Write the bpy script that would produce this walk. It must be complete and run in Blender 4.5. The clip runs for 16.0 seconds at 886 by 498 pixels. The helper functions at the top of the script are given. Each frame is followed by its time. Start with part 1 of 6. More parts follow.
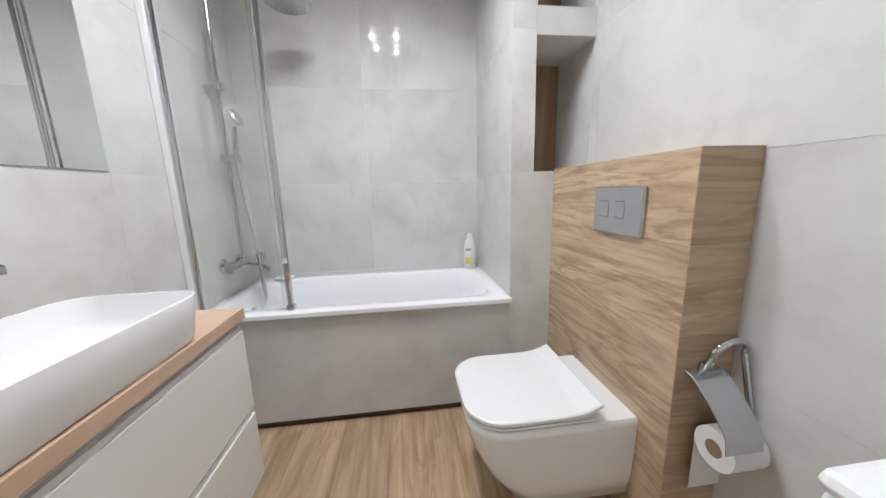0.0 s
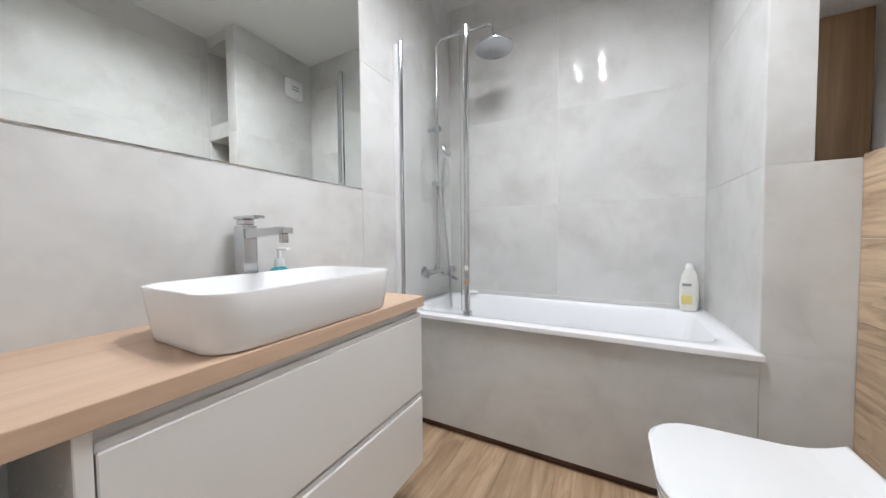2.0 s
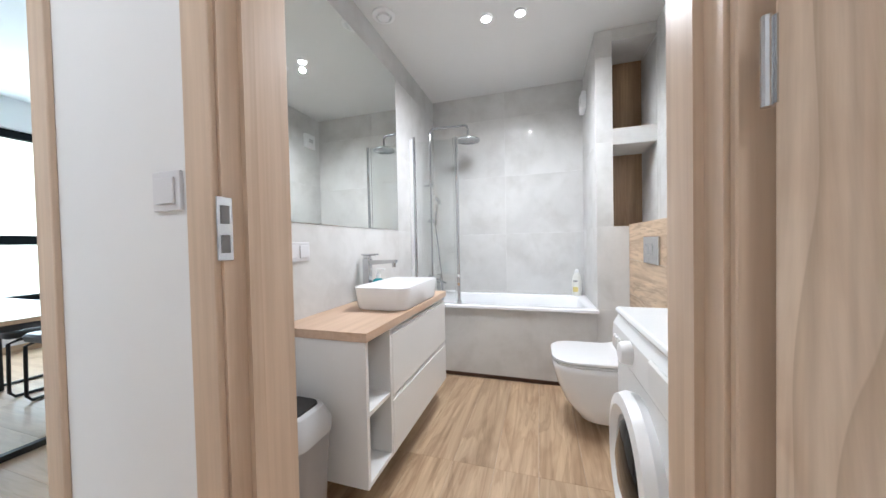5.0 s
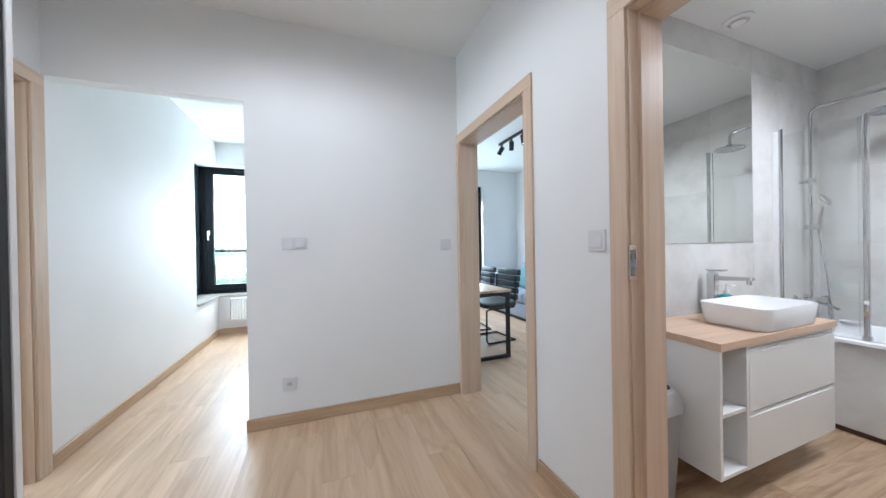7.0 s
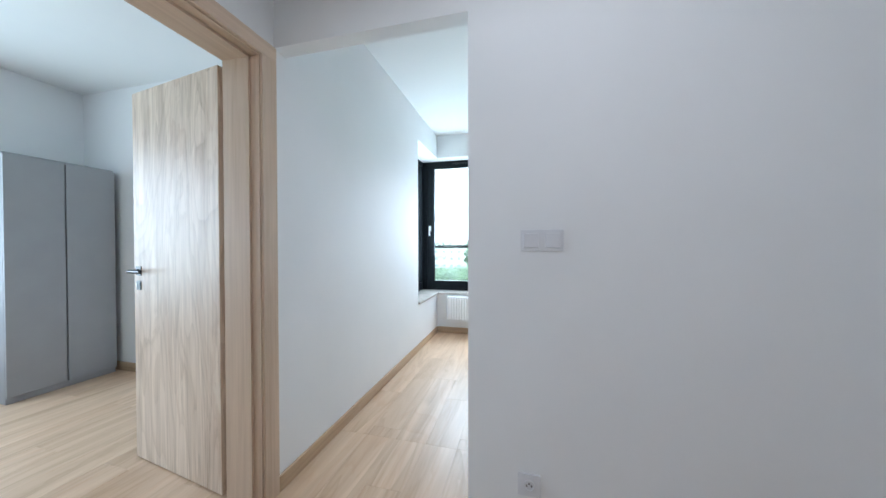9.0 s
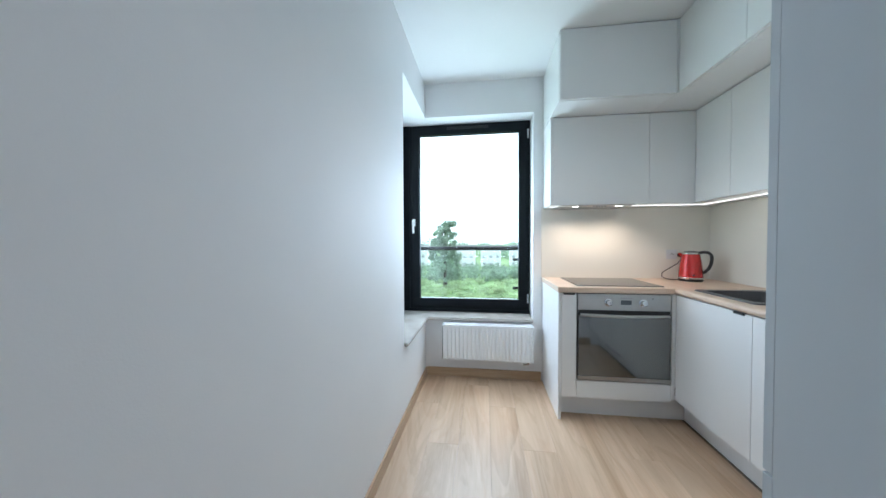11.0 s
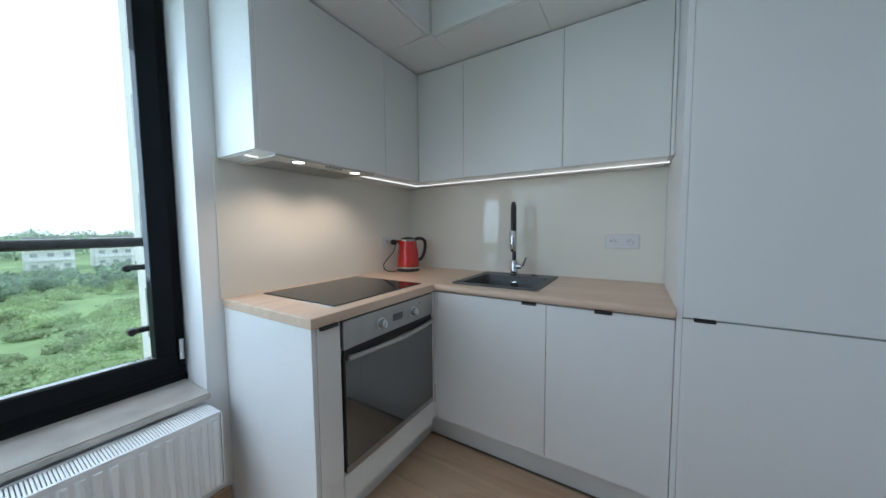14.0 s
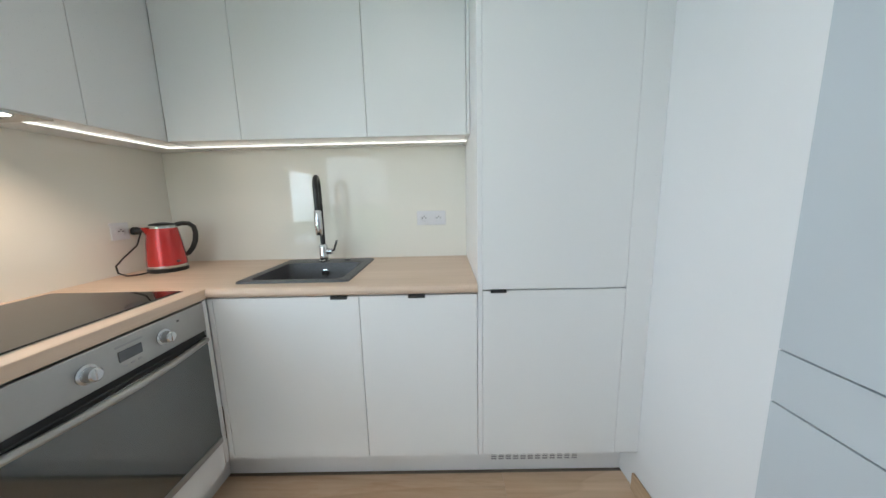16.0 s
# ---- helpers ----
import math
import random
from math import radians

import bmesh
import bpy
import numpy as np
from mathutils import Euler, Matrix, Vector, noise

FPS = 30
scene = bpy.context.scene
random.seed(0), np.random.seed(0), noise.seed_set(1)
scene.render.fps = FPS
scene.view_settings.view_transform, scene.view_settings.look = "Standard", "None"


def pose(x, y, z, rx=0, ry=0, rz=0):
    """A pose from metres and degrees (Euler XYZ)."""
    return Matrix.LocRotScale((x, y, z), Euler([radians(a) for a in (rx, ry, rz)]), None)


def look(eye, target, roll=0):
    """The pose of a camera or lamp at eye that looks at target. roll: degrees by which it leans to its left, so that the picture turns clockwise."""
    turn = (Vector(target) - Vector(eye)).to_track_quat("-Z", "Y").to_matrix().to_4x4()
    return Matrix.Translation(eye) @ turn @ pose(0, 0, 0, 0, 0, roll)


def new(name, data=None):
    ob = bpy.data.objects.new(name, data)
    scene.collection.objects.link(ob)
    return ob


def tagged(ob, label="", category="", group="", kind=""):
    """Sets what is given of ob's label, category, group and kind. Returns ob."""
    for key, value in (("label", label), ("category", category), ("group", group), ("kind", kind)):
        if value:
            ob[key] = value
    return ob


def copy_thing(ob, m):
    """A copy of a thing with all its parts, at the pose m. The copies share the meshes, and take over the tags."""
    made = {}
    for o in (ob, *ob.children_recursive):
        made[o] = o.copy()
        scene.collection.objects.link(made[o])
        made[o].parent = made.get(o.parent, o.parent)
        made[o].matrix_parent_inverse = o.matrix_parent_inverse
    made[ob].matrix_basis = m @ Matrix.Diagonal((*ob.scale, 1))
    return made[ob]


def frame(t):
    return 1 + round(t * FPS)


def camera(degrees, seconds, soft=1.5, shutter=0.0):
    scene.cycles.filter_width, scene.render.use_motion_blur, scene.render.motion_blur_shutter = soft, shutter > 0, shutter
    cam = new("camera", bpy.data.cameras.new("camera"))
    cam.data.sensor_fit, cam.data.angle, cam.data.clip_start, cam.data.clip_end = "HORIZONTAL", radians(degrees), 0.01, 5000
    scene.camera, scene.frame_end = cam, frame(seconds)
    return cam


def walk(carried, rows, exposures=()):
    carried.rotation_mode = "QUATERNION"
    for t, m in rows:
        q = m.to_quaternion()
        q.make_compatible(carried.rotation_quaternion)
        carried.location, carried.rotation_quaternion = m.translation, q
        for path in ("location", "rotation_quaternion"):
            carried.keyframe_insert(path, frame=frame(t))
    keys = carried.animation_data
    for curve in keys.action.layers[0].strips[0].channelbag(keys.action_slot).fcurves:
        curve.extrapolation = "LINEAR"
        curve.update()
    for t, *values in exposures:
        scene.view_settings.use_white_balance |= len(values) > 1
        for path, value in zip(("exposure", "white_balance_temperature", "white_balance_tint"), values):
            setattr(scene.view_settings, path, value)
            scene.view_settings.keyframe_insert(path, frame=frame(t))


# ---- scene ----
cam = camera(110.0, 16.0)
PATH = [
    (0, (1.306, 1.173, 1.078), (1.541, 3.125, 0.713), -1.6),
    (0.5, (1.387, 1.298, 1.001), (1.288, 3.28, 0.749), -1.3),
    (1, (1.401, 1.332, 0.965), (0.977, 3.28, 0.81), -1.0),
    (1.5, (1.38, 1.31, 0.951), (0.665, 3.175, 0.851), -0.8),
    (2, (1.363, 1.236, 0.944), (0.425, 3.001, 0.872), -0.6),
    (2.5, (1.315, 1.081, 0.968), (0.353, 2.834, 0.908), -0.1),
    (3, (1.298, 0.887, 0.983), (0.397, 2.672, 0.924), -0.3),
    (3.2, (1.3, 0.808, 0.994), (0.473, 2.628, 0.932), -0.7),
    (5.3, (1.427, 0.043, 1.096), (0.835, 1.953, 1.057), -1.2),
    (5.5, (1.448, -0.039, 1.12), (0.738, 1.83, 1.084), -1.5),
    (6, (1.563, -0.206, 1.154), (0.366, 1.396, 1.139), -1.7),
    (6.5, (1.635, -0.333, 1.175), (0.021, 0.847, 1.163), -1.4),
    (7, (1.596, -0.394, 1.168), (-0.273, 0.318, 1.158), -1.0),
    (7.5, (1.425, -0.415, 1.181), (-0.553, -0.119, 1.169), -0.9),
    (8, (1.174, -0.461, 1.174), (-0.825, -0.533, 1.178), -0.7),
    (8.2, (1.049, -0.481, 1.171), (-0.94, -0.687, 1.175), -0.7),
    (10.5, (-0.466, -1.155, 1.255), (-2.371, -1.763, 1.219), 0.1),
    (11, (-0.756, -1.256, 1.241), (-2.737, -1.521, 1.197), -0.2),
    (11.5, (-1.027, -1.263, 1.257), (-3.02, -1.112, 1.202), -0.5),
    (12, (-1.254, -1.285, 1.261), (-3.169, -0.712, 1.208), -0.6),
    (12.5, (-1.495, -1.3, 1.254), (-3.273, -0.384, 1.204), -0.7),
    (13, (-1.745, -1.32, 1.228), (-3.335, -0.108, 1.164), -0.5),
    (13.5, (-1.956, -1.373, 1.226), (-3.289, 0.116, 1.156), -0.2),
    (14, (-2.072, -1.379, 1.226), (-3.123, 0.317, 1.093), -0.5),
    (14.5, (-2.088, -1.324, 1.217), (-2.876, 0.498, 0.974), -0.6),
    (15, (-2.052, -1.231, 1.204), (-2.585, 0.664, 0.852), -1.2),
    (15.5, (-2.059, -1.16, 1.222), (-2.324, 0.782, 0.823), -1.2),
    (16, (-2.057, -1.148, 1.249), (-2.074, 0.827, 0.93), -1.3),
]
walk(cam, [(t, look(eye, target, roll)) for t, eye, target, roll in PATH], exposures=[(0.0, -0.10, 5900, 10), (1.5, 0.0, 5880, 10), (3.0, 0.08, 5850, 10), (5.5, 0.32, 5700, 10), (6.5, 0.18, 5600, 10), (8.0, -0.03, 5450, 10), (10.5, -0.76, 5380, 10), (11.5, -0.90, 5400, 10), (12.5, -1.33, 5480, 10), (13.5, -1.80, 5270, 10), (14.5, -1.22, 5560, 10), (15.5, -0.85, 5780, 10), (16.0, -0.85, 5860, 10)])

# ---- sky, sun and lamps ----
world = bpy.data.worlds.new("sky")
scene.world = world
world.use_nodes = True
wn = world.node_tree
sky = wn.nodes.new("ShaderNodeTexSky")
sky.sky_type = "NISHITA"
sky.sun_disc = False
sky.sun_elevation = radians(50)
sky.sun_rotation = radians(200)
sky.air_density = 1.0
sky.dust_density = 1.0
sky.ozone_density = 1.0
# an overcast veil over the clear sky
veil = wn.nodes.new("ShaderNodeMix")
veil.data_type = "RGBA"
veil.inputs["Factor"].default_value = 0.86
cloud = wn.nodes.new("ShaderNodeTexNoise")
cloud.inputs["Scale"].default_value = 2.2
cloud.inputs["Detail"].default_value = 5.0
crp = wn.nodes.new("ShaderNodeValToRGB")
crp.color_ramp.elements[0].position, crp.color_ramp.elements[0].color = 0.35, (29.0, 31.0, 32.0, 1)
crp.color_ramp.elements[1].position, crp.color_ramp.elements[1].color = 0.62, (36.0, 36.5, 37.0, 1)
wn.links.new(cloud.outputs[0], crp.inputs[0])
wn.links.new(sky.outputs[0], veil.inputs["A"])
wn.links.new(crp.outputs[0], veil.inputs["B"])
wn.links.new(veil.outputs["Result"], wn.nodes["Background"].inputs[0])
wn.nodes["Background"].inputs[1].default_value = 0.15
sun = new("sun", bpy.data.lights.new("sun", "SUN"))
sun.data.energy, sun.data.angle, sun.data.color = 1.5, radians(20), (1, 0.97, 0.92)
sun.rotation_euler = Euler((radians(40), 0, radians(-20)))


def lamp(name, kind, at, energy, color, size=0.05, aim=(0, 0, -1), spot=120, sy=None):
    li = bpy.data.lights.new(name, kind)
    ob = new(name, li)
    ob.matrix_world = look(at, Vector(at) + Vector(aim))
    li.energy, li.color = energy, color
    if kind == "AREA":
        li.size = size
        if sy:
            li.shape, li.size_y = "RECTANGLE", sy
    else:
        li.shadow_soft_size = size
    if kind == "SPOT":
        li.spot_size, li.spot_blend = radians(spot), 0.8
    return ob


BATH = (1, 0.97, 0.93)
DAY = (0.80, 0.93, 1.0)
for k, (x, y) in enumerate(((1.12, 1.93), (1.31, 1.87), (1.10, 2.16), (1.31, 2.18))):
    lamp("bath_spot", "SPOT", (x, y, 2.42), 29 if k < 2 else 28, BATH, 0.018, (0, 0, -1), 168).data.spot_blend = 1.0
# Fill lamps added to brighten the hall; their ceiling stays out of view.
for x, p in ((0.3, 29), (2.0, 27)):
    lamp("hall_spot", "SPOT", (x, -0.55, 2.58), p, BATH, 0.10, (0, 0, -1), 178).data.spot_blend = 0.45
# daylight in the window openings
lamp("window_light", "AREA", (-3.86, -1.42, 1.49), 60, DAY, 1.55, (1, 0, 0), sy=0.95)
lamp("window_light", "AREA", (-3.4, -2.1, 1.49), 4.5, DAY, 0.6, (0, 1, 0), sy=1.5)
lamp("window_light", "AREA", (-3.95, 1.85, 1.4), 46, DAY, 1.7, (1, 0, 0), sy=1.3)
# Added lamp for the bedroom, at a window that is never in view.
lamp("window_light", "AREA", (0.2, -4.85, 1.4), 60, DAY, 1.6, (0, 1, 0), sy=1.4)
WARM = (1, 0.73, 0.50)
lamp("kitchen_spot", "SPOT", (-2.3, -0.97, 2.565), 33, (1, 0.90, 0.78), 0.024, (0, 0.12, -1), 130)
lamp("hood_spot", "SPOT", (-3.318, -0.545, 1.50), 13, WARM, 0.02, (-0.25, 0, -1), 130)
lamp("hood_spot", "SPOT", (-3.318, -0.225, 1.50), 13, WARM, 0.02, (-0.25, 0, -1), 130)
STRIP = (1, 0.92, 0.75)
lamp("led_light", "AREA", (-2.62, 0.42, 1.512), 2.6, STRIP, 0.01, (0, 0.4, -1), sy=1.2).data.size = 1.25
for x in (-2.05, -1.70, -1.2):
    lamp("track_spot", "SPOT", (x, 2.05, 2.42), 12, BATH, 0.04, (0.1, 0.3, -1), 100)


# ---- materials ----
def nodes_of(name):
    m = bpy.data.materials.new(name)
    m.use_nodes = True
    t = m.node_tree
    return m, t, t.nodes["Principled BSDF"]


def nd(t, kind, **kw):
    n = t.nodes.new(kind)
    for key, v in kw.items():
        n.inputs[key].default_value = v
    return n


def coords(t, scale=(1, 1, 1), shift=0.0):
    c = t.nodes.new("ShaderNodeTexCoord")
    mp = t.nodes.new("ShaderNodeMapping")
    mp.inputs["Scale"].default_value = scale
    t.links.new(c.outputs["Object"], mp.inputs["Vector"])
    if shift:
        info = t.nodes.new("ShaderNodeObjectInfo")
        mul = t.nodes.new("ShaderNodeMath")
        mul.operation = "MULTIPLY"
        mul.inputs[1].default_value = shift
        t.links.new(info.outputs["Random"], mul.inputs[0])
        t.links.new(mul.outputs[0], mp.inputs["Location"])
    return mp.outputs[0]


def ramp(t, src, stops):
    r = t.nodes.new("ShaderNodeValToRGB")
    el = r.color_ramp.elements
    while len(el) < len(stops):
        el.new(0.5)
    for e, (p, c) in zip(el, stops):
        e.position, e.color = p, (*c, 1)
    t.links.new(src, r.inputs[0])
    return r.outputs[0]


def bump(t, b, src, strength, dist=0.002):
    n = t.nodes.new("ShaderNodeBump")
    n.inputs["Strength"].default_value = strength
    n.inputs["Distance"].default_value = dist
    t.links.new(src, n.inputs["Height"])
    t.links.new(n.outputs[0], b.inputs["Normal"])


def surface(name, col, rough=0.5, metal=0.0, vary=0.06, scale=6.0, grain=60.0, relief=0.06, coat=0.0):
    """Plain material with blotches, fine grain and a little relief."""
    m, t, b = nodes_of(name)
    v = coords(t)
    n1 = nd(t, "ShaderNodeTexNoise", Scale=scale, Detail=4.0)
    n2 = nd(t, "ShaderNodeTexNoise", Scale=grain, Detail=3.0)
    t.links.new(v, n1.inputs["Vector"])
    t.links.new(v, n2.inputs["Vector"])
    lo = tuple(c * (1 - vary) for c in col)
    hi = tuple(min(1, c * (1 + vary)) for c in col)
    t.links.new(ramp(t, n1.outputs[0], ((0.3, lo), (0.7, hi))), b.inputs["Base Color"])
    rr = ramp(t, n2.outputs[0], ((0.2, (max(0.02, rough * 0.85),) * 3), (0.8, (min(1, rough * 1.15),) * 3)))
    t.links.new(rr, b.inputs["Roughness"])
    b.inputs["Metallic"].default_value = metal
    b.inputs["Coat Weight"].default_value = coat
    if relief:
        bump(t, b, n2.outputs[0], relief)
    return m


def timber(name, dark, light, axis=0, rough=0.45, fine=1.0, cathedral=0.5, shift=9.0, tone=0.0, line=0.83, vein=0.0, rings=0.0):
    """Wood with long grain along axis, varied piece by piece."""
    m, t, b = nodes_of(name)
    sc = [5.0 * fine, 5.0 * fine, 5.0 * fine]
    sc[axis] = 0.35 * fine
    v = coords(t, sc, shift)
    n1 = nd(t, "ShaderNodeTexNoise", Scale=2.0, Detail=6.0, Roughness=0.62, Distortion=0.6 + cathedral)
    sf = [90.0 * fine] * 3
    sf[axis] = 2.2 * fine
    v2 = coords(t, sf, shift)
    n2 = nd(t, "ShaderNodeTexNoise", Scale=1.0, Detail=3.0)
    t.links.new(v, n1.inputs["Vector"])
    t.links.new(v2, n2.inputs["Vector"])
    mid = tuple((a + c) / 2 for a, c in zip(dark, light))
    c1 = ramp(t, n1.outputs[0], ((0.28, dark), (0.46, mid), (0.70, light)))
    mx = t.nodes.new("ShaderNodeMix")
    mx.data_type, mx.blend_type = "RGBA", "MULTIPLY"
    mx.inputs["Factor"].default_value = 1.0
    c2 = ramp(t, n2.outputs[0], ((0.3, (line, line * 0.985, line * 0.97)), (0.6, (1, 1, 1))))
    t.links.new(c1, mx.inputs["A"])
    t.links.new(c2, mx.inputs["B"])
    out = mx.outputs["Result"]
    if vein:
        sv = [3.4 * fine] * 3
        sv[axis] = 0.55 * fine
        n4 = nd(t, "ShaderNodeTexNoise", Scale=1.6, Detail=5.0, Roughness=0.55, Distortion=1.1)
        t.links.new(coords(t, sv, shift), n4.inputs["Vector"])
        k = 1 - vein
        c4 = ramp(t, n4.outputs[0], ((0.40, (1, 1, 1)), (0.455, (k, k * 0.97, k * 0.93)), (0.475, (1, 1, 1)), (0.54, (1, 1, 1)), (0.565, (k * 1.05, k, k * 0.96)), (0.63, (1, 1, 1))))
        mv = t.nodes.new("ShaderNodeMix")
        mv.data_type, mv.blend_type = "RGBA", "MULTIPLY"
        mv.inputs["Factor"].default_value = 1.0
        t.links.new(out, mv.inputs["A"])
        t.links.new(c4, mv.inputs["B"])
        out = mv.outputs["Result"]
    if rings:
        sr = [2.6 * fine] * 3
        sr[axis] = 0.42 * fine
        vr = coords(t, sr, shift)
        n5 = nd(t, "ShaderNodeTexNoise", Scale=1.0, Detail=3.0, Roughness=0.42, Distortion=0.35)
        n6 = nd(t, "ShaderNodeTexNoise", Scale=0.8, Detail=2.0)
        t.links.new(vr, n5.inputs["Vector"])
        t.links.new(vr, n6.inputs["Vector"])
        mu = t.nodes.new("ShaderNodeMath")
        mu.operation = "MULTIPLY"
        mu.inputs[1].default_value = rings
        sn = t.nodes.new("ShaderNodeMath")
        sn.operation = "FRACT"
        t.links.new(n5.outputs[0], mu.inputs[0])
        t.links.new(mu.outputs[0], sn.inputs[0])
        c5 = ramp(t, sn.outputs[0], ((0.0, (0.82, 0.79, 0.75)), (0.12, (0.89, 0.865, 0.835)), (0.55, (1, 1, 1)), (0.97, (1, 1, 1)), (1.0, (0.82, 0.79, 0.75))))
        f5 = ramp(t, n6.outputs[0], ((0.42, (0.2, 0.2, 0.2)), (0.60, (1, 1, 1))))
        mr = t.nodes.new("ShaderNodeMix")
        mr.data_type, mr.blend_type = "RGBA", "MULTIPLY"
        t.links.new(f5, mr.inputs["Factor"])
        t.links.new(out, mr.inputs["A"])
        t.links.new(c5, mr.inputs["B"])
        out = mr.outputs["Result"]
    if tone:
        info = t.nodes.new("ShaderNodeObjectInfo")
        c3 = ramp(t, info.outputs["Random"], ((0.0, (1 - tone,) * 3), (1.0, (1, 1, 1))))
        my = t.nodes.new("ShaderNodeMix")
        my.data_type, my.blend_type = "RGBA", "MULTIPLY"
        my.inputs["Factor"].default_value = 1.0
        t.links.new(out, my.inputs["A"])
        t.links.new(c3, my.inputs["B"])
        out = my.outputs["Result"]
    t.links.new(out, b.inputs["Base Color"])
    b.inputs["Roughness"].default_value = rough
    bump(t, b, n2.outputs[0], 0.12, 0.001)
    return m


def concrete(name, col, rough=0.28):
    """Large-format concrete-look tile: clouds, faint streaks, satin gloss."""
    m, t, b = nodes_of(name)
    v = coords(t, (1, 1, 1), 7.0)
    n1 = nd(t, "ShaderNodeTexNoise", Scale=1.7, Detail=7.0, Roughness=0.62, Distortion=0.5)
    n2 = nd(t, "ShaderNodeTexNoise", Scale=5.0, Detail=6.0, Roughness=0.6, Distortion=0.25)
    n3 = nd(t, "ShaderNodeTexNoise", Scale=120.0, Detail=2.0)
    for n in (n1, n2, n3):
        t.links.new(v, n.inputs["Vector"])
    lo = tuple(c * 0.88 for c in col)
    hi = tuple(min(1, c * 1.05) for c in col)
    c1 = ramp(t, n1.outputs[0], ((0.30, lo), (0.52, col), (0.75, hi)))
    c2 = ramp(t, n2.outputs[0], ((0.30, (0.84, 0.83, 0.815)), (0.52, (0.97, 0.97, 0.965)), (0.65, (1, 1, 1))))
    mx = t.nodes.new("ShaderNodeMix")
    mx.data_type, mx.blend_type = "RGBA", "MULTIPLY"
    mx.inputs["Factor"].default_value = 0.8
    t.links.new(c1, mx.inputs["A"])
    t.links.new(c2, mx.inputs["B"])
    t.links.new(mx.outputs["Result"], b.inputs["Base Color"])
    rr = ramp(t, n2.outputs[0], ((0.3, (rough * 1.3,) * 3), (0.7, (rough * 0.85,) * 3)))
    t.links.new(rr, b.inputs["Roughness"])
    bump(t, b, n3.outputs[0], 0.04, 0.001)
    b.inputs["Coat Weight"].default_value, b.inputs["Coat Roughness"].default_value = 0.34, 0.012
    return m


def glow(name, col, strength):
    m, t, b = nodes_of(name)
    b.inputs["Base Color"].default_value = (*col, 1)
    b.inputs["Emission Color"].default_value = (*col, 1)
    b.inputs["Emission Strength"].default_value = strength
    return m


def clear(name, col=(1, 1, 1), rough=0.0, ior=1.45):
    m, t, b = nodes_of(name)
    b.inputs["Base Color"].default_value = (*col, 1)
    b.inputs["Transmission Weight"].default_value = 1.0
    b.inputs["Roughness"].default_value = rough
    b.inputs["IOR"].default_value = ior
    return m


def pane_glass(name, tint=(0.97, 0.99, 0.98), gloss=0.06):
    """Thin pane: mostly clear, with a faint mirror gloss."""
    m, t, b = nodes_of(name)
    tr = t.nodes.new("ShaderNodeBsdfTransparent")
    tr.inputs[0].default_value = (*tint, 1)
    gl = t.nodes.new("ShaderNodeBsdfGlossy")
    gl.inputs["Roughness"].default_value = 0.01
    lw = t.nodes.new("ShaderNodeLayerWeight")
    lw.inputs[0].default_value = 0.5
    pw_ = t.nodes.new("ShaderNodeMath")
    pw_.operation = "POWER"
    pw_.inputs[1].default_value = 5.0
    ad = t.nodes.new("ShaderNodeMath")
    ad.operation = "MULTIPLY_ADD"
    ad.inputs[1].default_value, ad.inputs[2].default_value = 0.45, gloss * 0.6
    ms = t.nodes.new("ShaderNodeMixShader")
    t.links.new(lw.outputs["Facing"], pw_.inputs[0])
    t.links.new(pw_.outputs[0], ad.inputs[0])
    t.links.new(ad.outputs[0], ms.inputs[0])
    t.links.new(tr.outputs[0], ms.inputs[1])
    t.links.new(gl.outputs[0], ms.inputs[2])
    t.links.new(ms.outputs[0], t.nodes["Material Output"].inputs[0])
    return m


PAINT = surface("white_wall_paint", (0.80, 0.80, 0.80), 0.62, vary=0.015, scale=2.5, grain=220, relief=0.10)
CEIL = surface("white_ceiling_paint", (0.82, 0.82, 0.81), 0.7, vary=0.012, scale=2, grain=200, relief=0.05)
BCEIL = surface("satin_ceiling_paint", (0.74, 0.735, 0.72), 0.35, vary=0.012, scale=2, grain=160, relief=0.03)
TILE = concrete("pale_concrete_tile", (0.655, 0.648, 0.632), 0.55)
GROUT = surface("grout", (0.62, 0.61, 0.59), 0.9)
WOODTILE = timber("oak_look_tile", (0.35, 0.225, 0.13), (0.71, 0.53, 0.35), 1, 0.35, 0.85, 1.3, tone=0.20, line=0.91, vein=0.20, rings=10.0)
WOODTILE_H = timber("oak_look_wall_tile", (0.40, 0.28, 0.175), (0.70, 0.535, 0.365), 1, 0.35, 1.1, 2.4, tone=0.06, line=0.92, vein=0.30, rings=12.0)
# Darker copy of the wall tile; the end face's shade is in its colour.
WOODTILE_E = timber("oak_look_end_tile_shaded", (0.36, 0.25, 0.155), (0.63, 0.475, 0.32), 0, 0.35, 1.1, 2.2, tone=0.05, line=0.93, vein=0.16, rings=9.0)
# Same oak look, darkened: the shade of the niches is in its colour.
WOODTILE_V = timber("oak_look_niche_tile_shaded", (0.22, 0.13, 0.07), (0.46, 0.31, 0.18), 2, 0.4, 0.9, 1.2)
LAMINATE = timber("pale_oak_laminate", (0.53, 0.355, 0.22), (0.76, 0.57, 0.395), 0, 0.36, 0.6, 0.9, tone=0.05, line=0.955, vein=0.09, rings=7.0)
CASING = timber("oak_veneer_casing", (0.54, 0.40, 0.285), (0.67, 0.525, 0.395), 2, 0.42, 1.0, 0.2, line=0.90)
CASING_X = timber("oak_veneer_casing_head", (0.54, 0.40, 0.285), (0.67, 0.525, 0.395), 0, 0.42, 1.0, 0.2, line=0.90)
LEAF = timber("oak_veneer_leaf", (0.55, 0.42, 0.31), (0.83, 0.69, 0.55), 2, 0.45, 0.9, 1.6, line=0.86, vein=0.14, rings=30.0)
